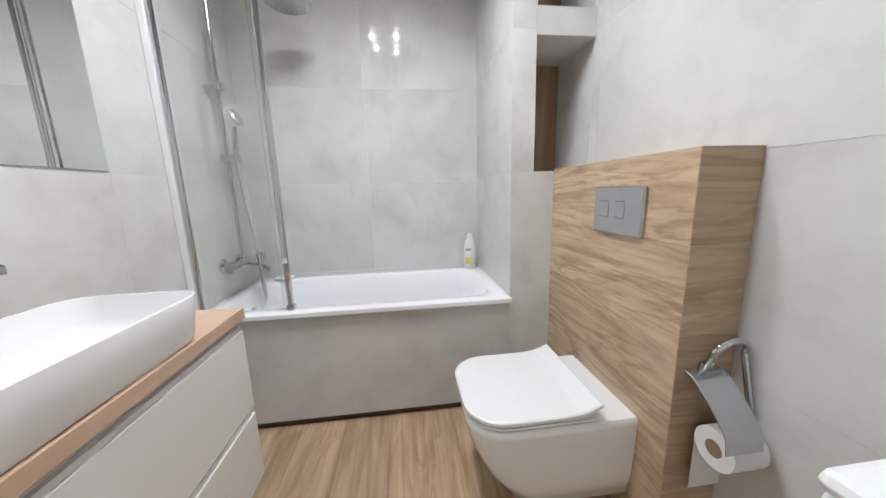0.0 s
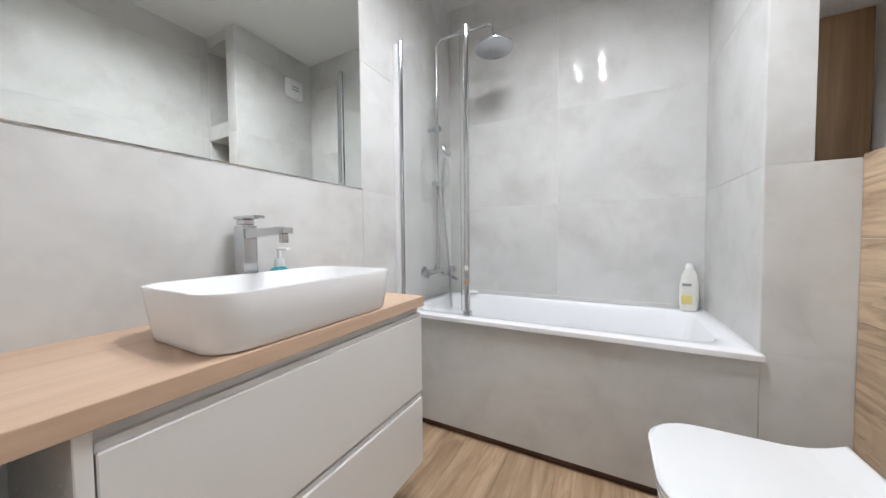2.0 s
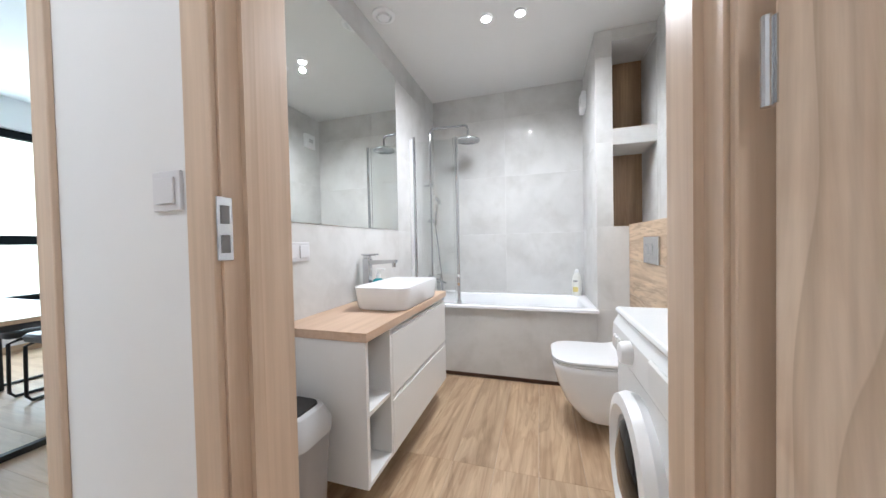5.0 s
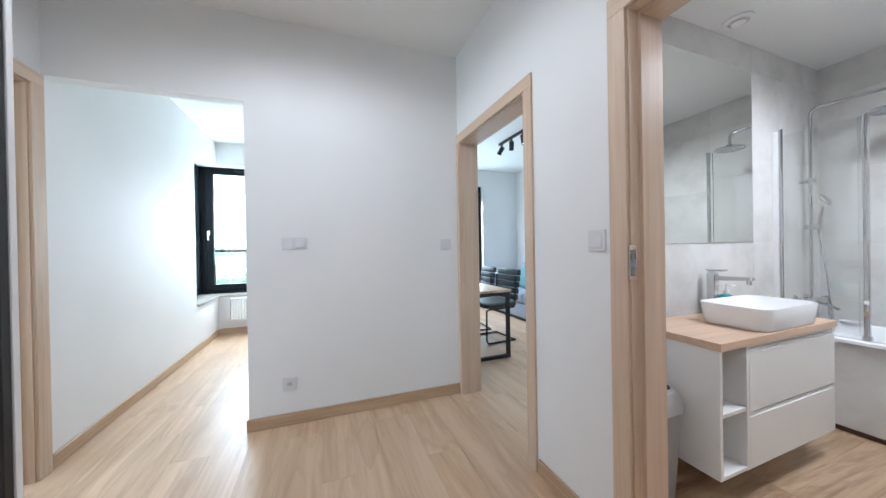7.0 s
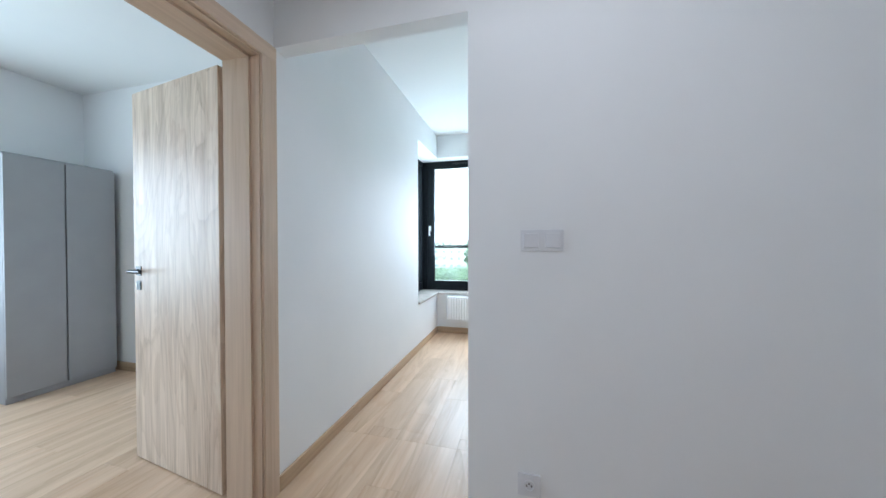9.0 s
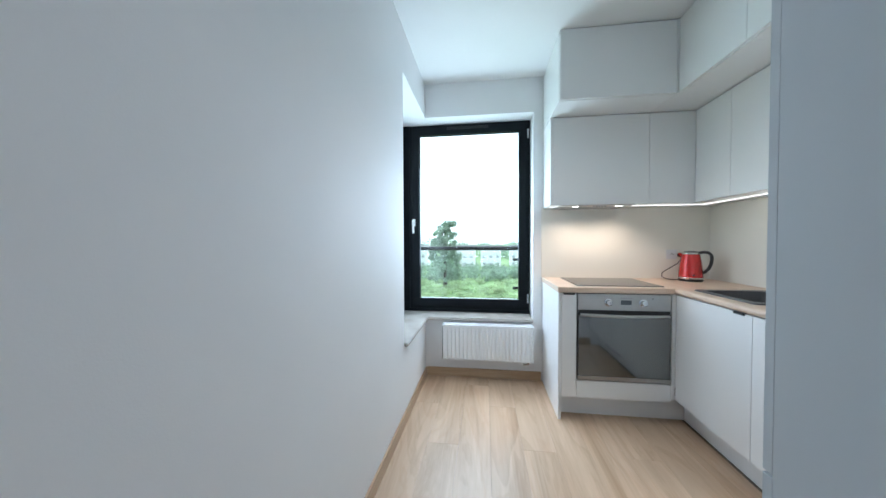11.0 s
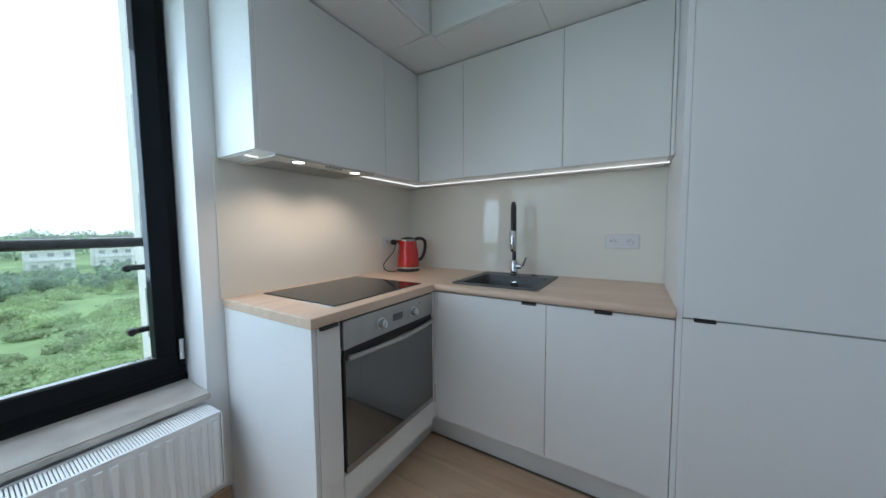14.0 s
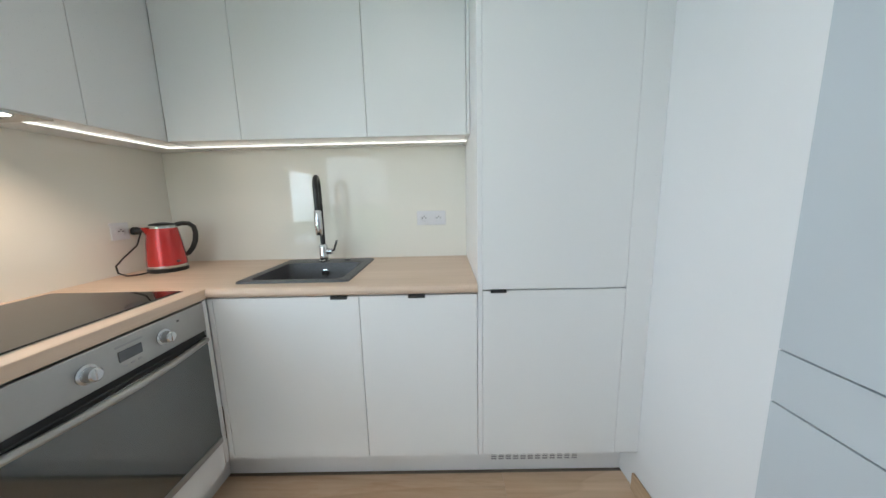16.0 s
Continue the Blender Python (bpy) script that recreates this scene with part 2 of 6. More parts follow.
BASEB = timber("oak_baseboard", (0.42, 0.28, 0.165), (0.58, 0.42, 0.27), 0, 0.42, 1.0, 0.3)
BASEB_Y = timber("oak_baseboard_cross", (0.42, 0.28, 0.165), (0.58, 0.42, 0.27), 1, 0.42, 1.0, 0.3)
WTOP_X = timber("oak_worktop", (0.57, 0.42, 0.305), (0.69, 0.54, 0.415), 0, 0.40, 0.9, 0.2, shift=0, line=0.92)
WTOP_Y = timber("oak_worktop_cross", (0.57, 0.42, 0.305), (0.69, 0.54, 0.415), 1, 0.40, 0.9, 0.2, shift=0, line=0.92)
VTOP = timber("oak_vanity_top", (0.50, 0.34, 0.23), (0.63, 0.46, 0.33), 1, 0.42, 1.0, 0.25, shift=0, line=0.93)
LACQ = surface("white_satin_lacquer", (0.80, 0.80, 0.79), 0.30, vary=0.01, scale=1.5, grain=180, relief=0.03)
LACQ_B = surface("white_vanity_lacquer", (0.78, 0.775, 0.76), 0.25, vary=0.01, scale=1.5, grain=180, relief=0.02)
# Dark grey that paints the shade inside slots, pin holes and joints.
GAP = surface("gap_shade_grey", (0.2, 0.2, 0.2), 0.8)
CERAMIC = surface("white_glazed_ceramic", (0.84, 0.845, 0.85), 0.08, vary=0.01, scale=3, grain=30, relief=0.0, coat=0.4)
ACRYL = surface("white_acrylic", (0.85, 0.855, 0.87), 0.12, vary=0.01, scale=3, grain=30, relief=0.0)
MATTBASIN = surface("white_satin_ceramic", (0.83, 0.83, 0.83), 0.22, vary=0.01, scale=3, grain=60, relief=0.0)
CHROME = surface("chrome", (0.60, 0.61, 0.625), 0.07, 1.0, vary=0.02, scale=9, grain=90, relief=0.0)
SATIN = surface("satin_chrome", (0.58, 0.60, 0.62), 0.24, 1.0, vary=0.03, scale=9, grain=160, relief=0.02)
STEEL = surface("brushed_steel", (0.42, 0.415, 0.40), 0.33, 1.0, vary=0.04, scale=14, grain=240, relief=0.04)
BLACK = surface("black_anthracite", (0.008, 0.0105, 0.013), 0.55, vary=0.1, scale=8, grain=300, relief=0.05)
BLACK.node_tree.nodes["Principled BSDF"].inputs["Specular IOR Level"].default_value = 0.12
BLACKM = surface("black_plastic", (0.014, 0.014, 0.015), 0.38, vary=0.1, scale=8, grain=200, relief=0.04)
GRANITE = surface("black_granite_composite", (0.065, 0.065, 0.068), 0.42, vary=0.4, scale=260, grain=420, relief=0.18)
HOBGLASS = surface("black_hob_glass", (0.012, 0.011, 0.010), 0.05, vary=0.05, scale=8, grain=60, relief=0.0)
OVENGLASS = surface("mirrored_oven_glass", (0.19, 0.20, 0.20), 0.06, 0.85, vary=0.05, scale=5, grain=60, relief=0.0)
PLASTIC = surface("white_plastic", (0.82, 0.82, 0.82), 0.35, vary=0.01, scale=6, grain=120, relief=0.02)
DISPLAY = surface("dark_display", (0.10, 0.11, 0.12), 0.2, vary=0.03)
SWITCHPL = surface("pale_grey_switch_plastic", (0.70, 0.70, 0.72), 0.35, vary=0.01, scale=6, grain=120, relief=0.02)
GREYPL = surface("grey_plastic", (0.34, 0.34, 0.35), 0.4, vary=0.03)
ENAMEL = surface("white_enamel", (0.82, 0.83, 0.83), 0.22, vary=0.01, scale=4, grain=90, relief=0.02)
RED = surface("red_metallic_paint", (0.50, 0.018, 0.014), 0.20, 0.35, vary=0.08, scale=14, grain=200, relief=0.0, coat=0.6)
SPLASH = surface("cream_back_painted_glass", (0.79, 0.77, 0.70), 0.015, vary=0.008, scale=2, grain=30, relief=0.0)
SPLASH.node_tree.nodes["Principled BSDF"].inputs["Specular IOR Level"].default_value = 0.5
SILLST = surface("beige_marble_sill", (0.43, 0.40, 0.36), 0.18, vary=0.16, scale=7, grain=60, relief=0.02)
BROWN = surface("dark_brown_plinth", (0.09, 0.045, 0.028), 0.6, vary=0.2)
PAPER = surface("toilet_paper", (0.83, 0.83, 0.82), 0.9, vary=0.02, scale=40, grain=200, relief=0.3)
CARD = surface("brown_card", (0.30, 0.19, 0.11), 0.9)
SOAP = surface("teal_liquid_soap", (0.03, 0.33, 0.36), 0.12, vary=0.05)
LABEL = surface("yellow_print", (0.72, 0.60, 0.22), 0.5)
PRINT = surface("grey_print", (0.30, 0.30, 0.30), 0.6)
SHAMP = surface("cream_white_plastic", (0.80, 0.79, 0.74), 0.3, vary=0.02)
SOFA = surface("grey_blue_weave", (0.33, 0.37, 0.45), 0.9, vary=0.10, scale=30, grain=420, relief=0.5)
TEAL = surface("teal_velvet", (0.19, 0.34, 0.39), 0.85, vary=0.12, scale=9, grain=300, relief=0.4)
TEALD = surface("dark_teal_velvet", (0.12, 0.24, 0.275), 0.85, vary=0.12, scale=9, grain=300, relief=0.4)
PALE = surface("pale_grey_fabric", (0.46, 0.48, 0.53), 0.9, vary=0.08, scale=20, grain=400, relief=0.4)
LEATHER = surface("dark_grey_leatherette", (0.045, 0.055, 0.065), 0.45, vary=0.1, scale=20, grain=260, relief=0.25)
BLACKST = surface("black_powder_coat", (0.016, 0.017, 0.019), 0.45, vary=0.1, scale=10, grain=300, relief=0.1)
SLAB = surface("screed", (0.22, 0.18, 0.14), 0.9)
MIRROR, _t, _b = nodes_of("mirror_silver")
_b.inputs["Metallic"].default_value, _b.inputs["Roughness"].default_value = 1.0, 0.012
_b.inputs["Base Color"].default_value = (0.86, 0.885, 0.86, 1)
GLASS = pane_glass("clear_glass")
SHOWER = pane_glass("shower_glass", (0.985, 0.99, 0.988))
LIT = glow("lit_bulb", (1, 0.96, 0.9), 30)
LITW = glow("warm_lit_diode", (1, 0.86, 0.66), 9)
LEDM = glow("led_strip", (1, 0.93, 0.80), 3)
def foliage(name, col):
    """Leaves that let part of the light through."""
    m = surface(name, col, 0.8, vary=0.4, scale=0.35, grain=3, relief=0.0)
    t = m.node_tree
    b = t.nodes["Principled BSDF"]
    tl = t.nodes.new("ShaderNodeBsdfTranslucent")
    ms = t.nodes.new("ShaderNodeMixShader")
    ms.inputs[0].default_value = 0.55
    t.links.new(b.inputs["Base Color"].links[0].from_socket, tl.inputs[0])
    t.links.new(b.outputs[0], ms.inputs[1])
    t.links.new(tl.outputs[0], ms.inputs[2])
    t.links.new(ms.outputs[0], t.nodes["Material Output"].inputs[0])
    return m


# Outdoor greens are paled: the distance haze is put into their base colours.
GRASS = surface("meadow_grass", (0.27, 0.38, 0.16), 0.95, vary=0.4, scale=0.16, grain=0.6, relief=0.0)
LEAF1_HAZED = foliage("foliage", (0.36, 0.45, 0.34))
LEAF2 = foliage("haze_paled_foliage", (0.48, 0.58, 0.33))
BARK = surface("bark", (0.07, 0.055, 0.04), 0.9)
RENDERW = surface("white_facade_plaster", (0.82, 0.82, 0.81), 0.85, vary=0.05, scale=0.4, grain=20, relief=0.0)
FACGL = surface("far_window_glass", (0.40, 0.42, 0.44), 0.1)
FACOR = surface("ochre_facade_panel", (0.55, 0.33, 0.20), 0.8, vary=0.06, scale=0.4, grain=20, relief=0.0)
ROOFG = surface("grey_roof", (0.25, 0.25, 0.26), 0.8)


# ---- mesh helpers ----
def bx(bm, x0, x1, y0, y1, z0, z1, bevel=0.0, seg=1):
    """Adds a box with optional rounded edges to bm."""
    geo = bmesh.ops.create_cube(bm, size=1, matrix=Matrix.Translation(((x0 + x1) / 2, (y0 + y1) / 2, (z0 + z1) / 2)) @ Matrix.Diagonal((x1 - x0, y1 - y0, z1 - z0, 1)))
    if bevel:
        ed = list({e for v in geo["verts"] for e in v.link_edges})
        bmesh.ops.bevel(bm, geom=ed, offset=bevel, segments=seg, affect="EDGES", profile=0.5)
    return bm


def box(*a, **k):
    return bx(bmesh.new(), *a, **k)


def tube(points, r, seg=10, bm=None, closed=False):
    """A round bar along points."""
    bm = bm or bmesh.new()
    pts = [Vector(p) for p in points]
    rings = []
    up = Vector((0.13, 0.27, 0.95))
    for k, p in enumerate(pts):
        a = pts[k - 1] if k else (pts[-1] if closed else p)
        c = pts[(k + 1) % len(pts)] if (closed or k + 1 < len(pts)) else p
        d = (c - a).normalized()
        side = d.cross(up)
        if side.length < 0.15:
            side = d.cross(Vector((1, 0, 0)))
        side.normalize()
        oth = side.cross(d).normalized()
        up = oth
        rings.append([bm.verts.new(p + r * (math.cos(6.28319 * j / seg) * side + math.sin(6.28319 * j / seg) * oth)) for j in range(seg)])
    n = len(rings)
    for k in range(n if closed else n - 1):
        a, c = rings[k], rings[(k + 1) % n]
        for j in range(seg):
            bm.faces.new((a[j], a[(j + 1) % seg], c[(j + 1) % seg], c[j]))
    if not closed:
        bm.faces.new(rings[0][::-1])
        bm.faces.new(rings[-1])
    bmesh.ops.recalc_face_normals(bm, faces=bm.faces)
    return bm


def arc(c, r, a0, a1, n, u, v):
    """Points of an arc round c in the plane of u and v."""
    c, u, v = Vector(c), Vector(u), Vector(v)
    return [c + r * (math.cos(radians(a0 + (a1 - a0) * k / n)) * u + math.sin(radians(a0 + (a1 - a0) * k / n)) * v) for k in range(n + 1)]


def loft(loops, cap0=True, cap1=True, bm=None):
    """Skins loops with equal counts of points."""
    bm = bm or bmesh.new()
    rs = [[bm.verts.new(p) for p in lp] for lp in loops]
    n = len(rs[0])
    for a, c in zip(rs, rs[1:]):
        for j in range(n):
            bm.faces.new((a[j], a[(j + 1) % n], c[(j + 1) % n], c[j]))
    if cap0:
        bm.faces.new(rs[0][::-1])
    if cap1:
        bm.faces.new(rs[-1])
    bmesh.ops.recalc_face_normals(bm, faces=bm.faces)
    return bm


def rrect(cx, cy, z, w, d, r, n=5):
    """A rounded rectangle, w along x and d along y, at height z."""
    r = min(r, w / 2 - 1e-4, d / 2 - 1e-4)
    out = []
    for sx, sy, a in ((1, 1, 0), (-1, 1, 90), (-1, -1, 180), (1, -1, 270)):
        for k in range(n + 1):
            t = radians(a + 90 * k / n)
            out.append((cx + sx * (w / 2 - r) + r * math.cos(t), cy + sy * (d / 2 - r) + r * math.sin(t), z))
    return out


def lathe(profile, at=(0, 0, 0), seg=24, bm=None, axis="z"):
    """Turns (radius, height) pairs round an upright axis through at."""
    lps = []
    for r, h in profile:
        lp = []
        for k in range(seg):
            a = 6.28319 * k / seg
            p = (r * math.cos(a), r * math.sin(a), h)
            if axis == "x":
                p = (h, r * math.cos(a), r * math.sin(a))
            if axis == "y":
                p = (r * math.sin(a), h, r * math.cos(a))
            lp.append(Vector(p) + Vector(at))
        lps.append(lp)
    return loft(lps, True, True, bm)


def part(name, bm, material, parent=None, label="", smooth=False, local=False, auto=35):
    """Links a bmesh as one mesh object, under a thing or a part."""
    me = bpy.data.meshes.new(name)
    bm.normal_update()
    if smooth:
        for f in bm.faces:
            f.smooth = True
        for e in bm.edges:
            if len(e.link_faces) == 2 and e.calc_face_angle(0) > radians(auto):
                e.smooth = False
    bm.to_mesh(me)
    bm.free()
    me.materials.append(material)
    ob = new(name, me)
    if label:
        ob["label"] = label
    if parent:
        ob.parent = parent
        if not local and parent.type == "EMPTY":
            ob.matrix_parent_inverse = Matrix.Translation(-parent.location)
    return ob


def thing(name, at, label, category, group="", kind=""):
    e = new(name)
    e.empty_display_size = 0.1
    e.location = at
    return tagged(e, label, category, group, kind)


def fixed(name, bm, material, label="", category="", smooth=False):
    """A piece of the setting."""
    return tagged(part(name, bm, material, None, "", smooth), label or name.replace("_", " "), category or name.split("_")[0], "", "structure")


def single(name, bm, material, label, category, group="", smooth=False):
    return tagged(part(name, bm, material, None, "", smooth), label, category, group)

# ---- the large structure ----
H = 2.69
HB = 2.49
# floors: a screed below, planks on it
floor = fixed("floor", box(-3.9, 3.0, -5.0, 3.35, -0.12, -0.008), SLAB, "pale oak laminate floor through hall, kitchen and rooms", "floor")
floor_bath = fixed("floor_bath", box(0.385, 2.163, 0.79, 3.2, -0.0075, -0.004), GROUT, "oak-look plank tile floor of the bathroom", "floor")
# bathroom walls
fixed("wall_bath_west", box(0.265, 0.3835, 0.76, 3.32, 0, H), PAINT)
fixed("wall_bath_north", box(0.3835, 2.157, 3.1915, 3.32, 0, H), PAINT)
fixed("wall_bath_east", box(2.157, 2.30, 0.76, 3.32, 0, H), PAINT)
wb = bmesh.new()
bx(wb, 1.787, 1.892, 2.547, 3.1915, 0, HB)
bx(wb, 1.892, 2.157, 2.547, 3.1915, 0, 1.149)
bx(wb, 1.892, 2.157, 2.875, 3.1915, 1.149, HB)
bx(wb, 1.892, 2.157, 2.547, 2.875, 2.41, HB)
bx(wb, 1.892, 2.157, 2.547, 2.875, 1.71, 1.82)
shaft = fixed("wall_bath_shaft", wb, GROUT, "tiled pipe shaft with two open niches", "wall")
half = fixed("wall_bath_half", box(1.9875, 2.157, 1.8325, 2.5465, 0, 1.156), GROUT, "half-height wall clad in oak-look tile", "wall")
fixed("ceiling_bath", box(0.3835, 2.157, 0.76, 3.1915, HB, HB + 0.1), BCEIL)
# hall, with the two doorways in its north wall
nw = bmesh.new()
bx(nw, -0.69, -0.665, 0.615, 0.76, 0, H)
bx(nw, -0.665, 0.222, 0.615, 0.76, 2.0, H)
bx(nw, 0.222, 0.79, 0.615, 0.76, 0, H)
bx(nw, 0.79, 1.635, 0.615, 0.76, 2.0, H)
bx(nw, 1.635, 3.0, 0.615, 0.76, 0, H)
fixed("wall_hall_north", nw, PAINT)
pw = loft([[(-0.97, -0.868, z), (-0.72, -0.868, z), (-0.69, 0.615, z), (-0.69, 0.76, z), (-0.97, 0.76, z)] for z in (0, H)])
bx(pw, -1.272, -0.97, -0.468, 0.76, 0, H)
bx(pw, -0.80, -0.72, -1.80, -0.868, 2.13, H)
fixed("wall_hall_west", pw, PAINT, "thick white plaster wall between hall and kitchen", "wall")
sw = bmesh.new()
bx(sw, -2.81, -0.655, -2.0, -1.80, 0, H)
bx(sw, -0.655, 0.175, -2.0, -1.80, 2.075, H)
bx(sw, 0.175, 3.0, -2.0, -1.80, 0, H)
bx(sw, -3.6, -2.81, -2.0, -1.80, 0, 0.525)
bx(sw, -3.9, -2.81, -2.15, -1.80, 2.388, H)
bx(sw, -2.81, -2.70, -2.15, -2.0, 0, H)
fixed("wall_south", sw, PAINT, "white plaster south wall of hall and kitchen", "wall")
fixed("wall_hall_east", box(3.0, 3.12, -2.0, 0.76, 0, H), PAINT)
ww = bmesh.new()
bx(ww, -3.9, -3.6, -0.825, 0.76, 0, H)
bx(ww, -3.9, -3.6, -2.15, -0.825, 0, 0.525)
bx(ww, -3.9, -3.6, -1.80, -0.825, 2.388, H)
bx(ww, -4.0, -3.9, -0.70, 0.76, 0, H)
fixed("wall_kitchen_west", ww, PAINT)
fixed("wall_kitchen_north", box(-3.6, -1.272, 0.6, 0.76, 0, H), PAINT)
fixed("ceiling", box(-4.0, 3.1, -2.2, 0.76, H, H + 0.12), CEIL, "white plaster ceiling of hall and kitchen", "ceiling")
# living room
lw = bmesh.new()
bx(lw, -4.1, -3.9, 0.76, 1.15, 0, H)
bx(lw, -4.1, -3.9, 1.15, 2.56, 0, 0.50)
bx(lw, -4.1, -3.9, 1.15, 2.56, 2.37, H)
bx(lw, -4.1, -3.9, 2.56, 3.5, 0, H)
fixed("wall_living_west", lw, PAINT)
fixed("wall_living_north", box(-3.9, 0.265, 3.35, 3.5, 0, H), PAINT)
fixed("ceiling_living", box(-4.1, 0.377, 0.76, 3.5, H, H + 0.12), CEIL)
# bedroom beyond the south door
fixed("wall_bedroom_west", box(-1.75, -1.6, -5.0, -2.0, 0, H), PAINT)
fixed("wall_bedroom_east", box(2.4, 2.55, -5.0, -2.0, 0, H), PAINT)
bs = bmesh.new()
bx(bs, -1.75, -0.6, -5.1, -4.9, 0, H)
bx(bs, 1.0, 2.55, -5.1, -4.9, 0, H)
bx(bs, -0.6, 1.0, -5.1, -4.9, 0, 0.6)
bx(bs, -0.6, 1.0, -5.1, -4.9, 2.2, H)
fixed("wall_bedroom_south", bs, PAINT)
fixed("ceiling_bedroom", box(-1.75, 2.55, -5.1, -2.2, H, H + 0.12), CEIL)

# baseboards
for name, dims, m in (
    ("baseboard_hall_end", (-0.97, -0.706, -0.882, -0.868, 0, 0.08), BASEB),
    ("baseboard_south", (-3.586, -0.724, -1.80, -1.786, 0, 0.08), BASEB),
    ("baseboard_kitchen_west", (-3.6, -3.586, -1.786, -0.757, 0, 0.08), BASEB_Y),
    ("baseboard_kitchen_east", (-1.286, -1.272, -0.468, 0.01, 0, 0.08), BASEB_Y),
    ("baseboard_hall_north", (0.287, 0.732, 0.601, 0.615, 0, 0.08), BASEB),
    ("baseboard_hall_north_end", (1.72, 3.0, 0.601, 0.615, 0, 0.08), BASEB),
    ("baseboard_living_west", (-3.9, -3.886, 0.76, 3.35, 0, 0.08), BASEB_Y),
    ("baseboard_living_north", (-3.886, 0.265, 3.336, 3.35, 0, 0.08), BASEB),
    ("baseboard_bedroom", (-1.6, -1.586, -4.9, -2.0, 0, 0.08), BASEB_Y),
):
    fixed(name, box(*dims, bevel=0.003), m, "low oak baseboard along a white wall", "baseboard")
hb_ = loft([[(-0.72, -0.868, z), (-0.706, -0.868, z), (-0.6765, 0.600, z), (-0.6905, 0.600, z)] for z in (0, 0.08)])
bmesh.ops.bevel(hb_, geom=[e for e in hb_.edges], offset=0.003, segments=1, affect="EDGES")
fixed("baseboard_hall_west", hb_, BASEB_Y, "low oak baseboard along a white wall", "baseboard")


# ---- doorways and doors ----
def doorway(name, x0, x1, yf, yb, z, left=0.075, right=0.075, stop=True):
    """Oak lining with front and back casings; clear opening x0..x1, faces at yf and yb."""
    d = thing(name, ((x0 + x1) / 2, yf, 0), "pale oak veneer door lining with flat casings", "door frame", "", "structure")
    s = 1 if yb > yf else -1
    a, b = min(yf, yb), max(yf, yb)
    part("lining", box(x0 - 0.022, x0, a, b, 0, z), CASING, d)
    part("lining", box(x1, x1 + 0.022, a, b, 0, z), CASING, d)
    part("lining_head", box(x0 - 0.022, x1 + 0.022, a, b, z, z + 0.022), CASING_X, d)
    for y in (yf - s * 0.014, yb):
        c0, c1 = min(y, y + s * 0.014), max(y, y + s * 0.014)
        part("casing", box(x0 - left, x0 - 0.006, c0, c1, 0, z + 0.006, bevel=0.002), CASING, d)
        part("casing", box(x1 + 0.006, x1 + right, c0, c1, 0, z + 0.006, bevel=0.002), CASING, d)
        part("casing_head", box(x0 - left, x1 + right, c0, c1, z + 0.006, z + 0.075, bevel=0.002), CASING_X, d)
    if stop:
        m = yf + s * 0.045
        e0, e1 = min(m, m + s * 0.03), max(m, m + s * 0.03)
        part("stop", box(x0, x0 + 0.012, e0, e1, 0, z - 0.012), CASING, d)
        part("stop", box(x1 - 0.012, x1, e0, e1, 0, z - 0.012), CASING, d)
        part("stop", box(x0, x1, e0, e1, z - 0.012, z), CASING_X, d)
    return d


dl = doorway("door_1", -0.643, 0.20, 0.615, 0.76, 1.982, left=0.045, right=0.075, stop=False)
db = doorway("door_2", 0.812, 1.612, 0.615, 0.785, 1.995, left=0.078, right=0.09)
strike = part("strike_plate", box(0.812, 0.815, 0.6015, 0.634, 1.04, 1.165, bevel=0.001), CHROME, db, "chrome strike plate with two dark slots")
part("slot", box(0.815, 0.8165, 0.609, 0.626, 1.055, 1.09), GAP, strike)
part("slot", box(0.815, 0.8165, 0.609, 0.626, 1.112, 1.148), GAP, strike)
ds = doorway("door_3", -0.632, 0.15, -1.80, -2.0, 2.05, left=0.09, right=0.09)


def door_leaf(name, hinge, angle, width, height, side, label, hinges=(0.25, 1.0, 1.78)):
    """Leaf in local coordinates: hinge line at the origin, the leaf along +x, thickness along y."""
    d = thing(name, hinge, label, "door")
    d.rotation_euler = Euler((0, 0, radians(angle)))
    lf = part("leaf", box(0.004, width, -0.02, 0.02, 0.008, height, bevel=0.002), LEAF, d, local=True)
    for z in hinges:
        hg = tube([(0, side * 0.024, z - 0.047), (0, side * 0.024, z + 0.047)], 0.005, 10)
        bx(hg, 0.002, 0.008, side * 0.0195, side * 0.022, z - 0.045, z + 0.045)
        part("hinge", hg, SATIN, d, "satin chrome butt hinge", local=True)
    for s in (1, -1):
        hd = box(width - 0.075, width - 0.025, s * 0.02 - 0.004, s * 0.02 + 0.004, 1.03, 1.08, bevel=0.001)
        tube([(width - 0.05, s * 0.02, 1.055), (width - 0.05, s * 0.065, 1.055), (width - 0.06, s * 0.07, 1.055), (width - 0.175, s * 0.07, 1.055)], 0.009, 8, hd)
        bx(hd, width - 0.07, width - 0.03, s * 0.02 - 0.004, s * 0.02 + 0.004, 0.95, 1.0, bevel=0.001)
        part("door_handle", hd, BLACKM, d, "black lever handle with square rose", local=True)
    return d


door_leaf("bathroom_door", (1.654, 0.585, 0), -69, 0.80, 1.985, -1, "pale oak veneer door swung wide open into the hall", (0.25, 1.248, 1.78))
door_leaf("bedroom_door", (-0.653, -2.03, 0), -98, 0.74, 2.04, -1, "pale oak veneer door standing open into bedroom")


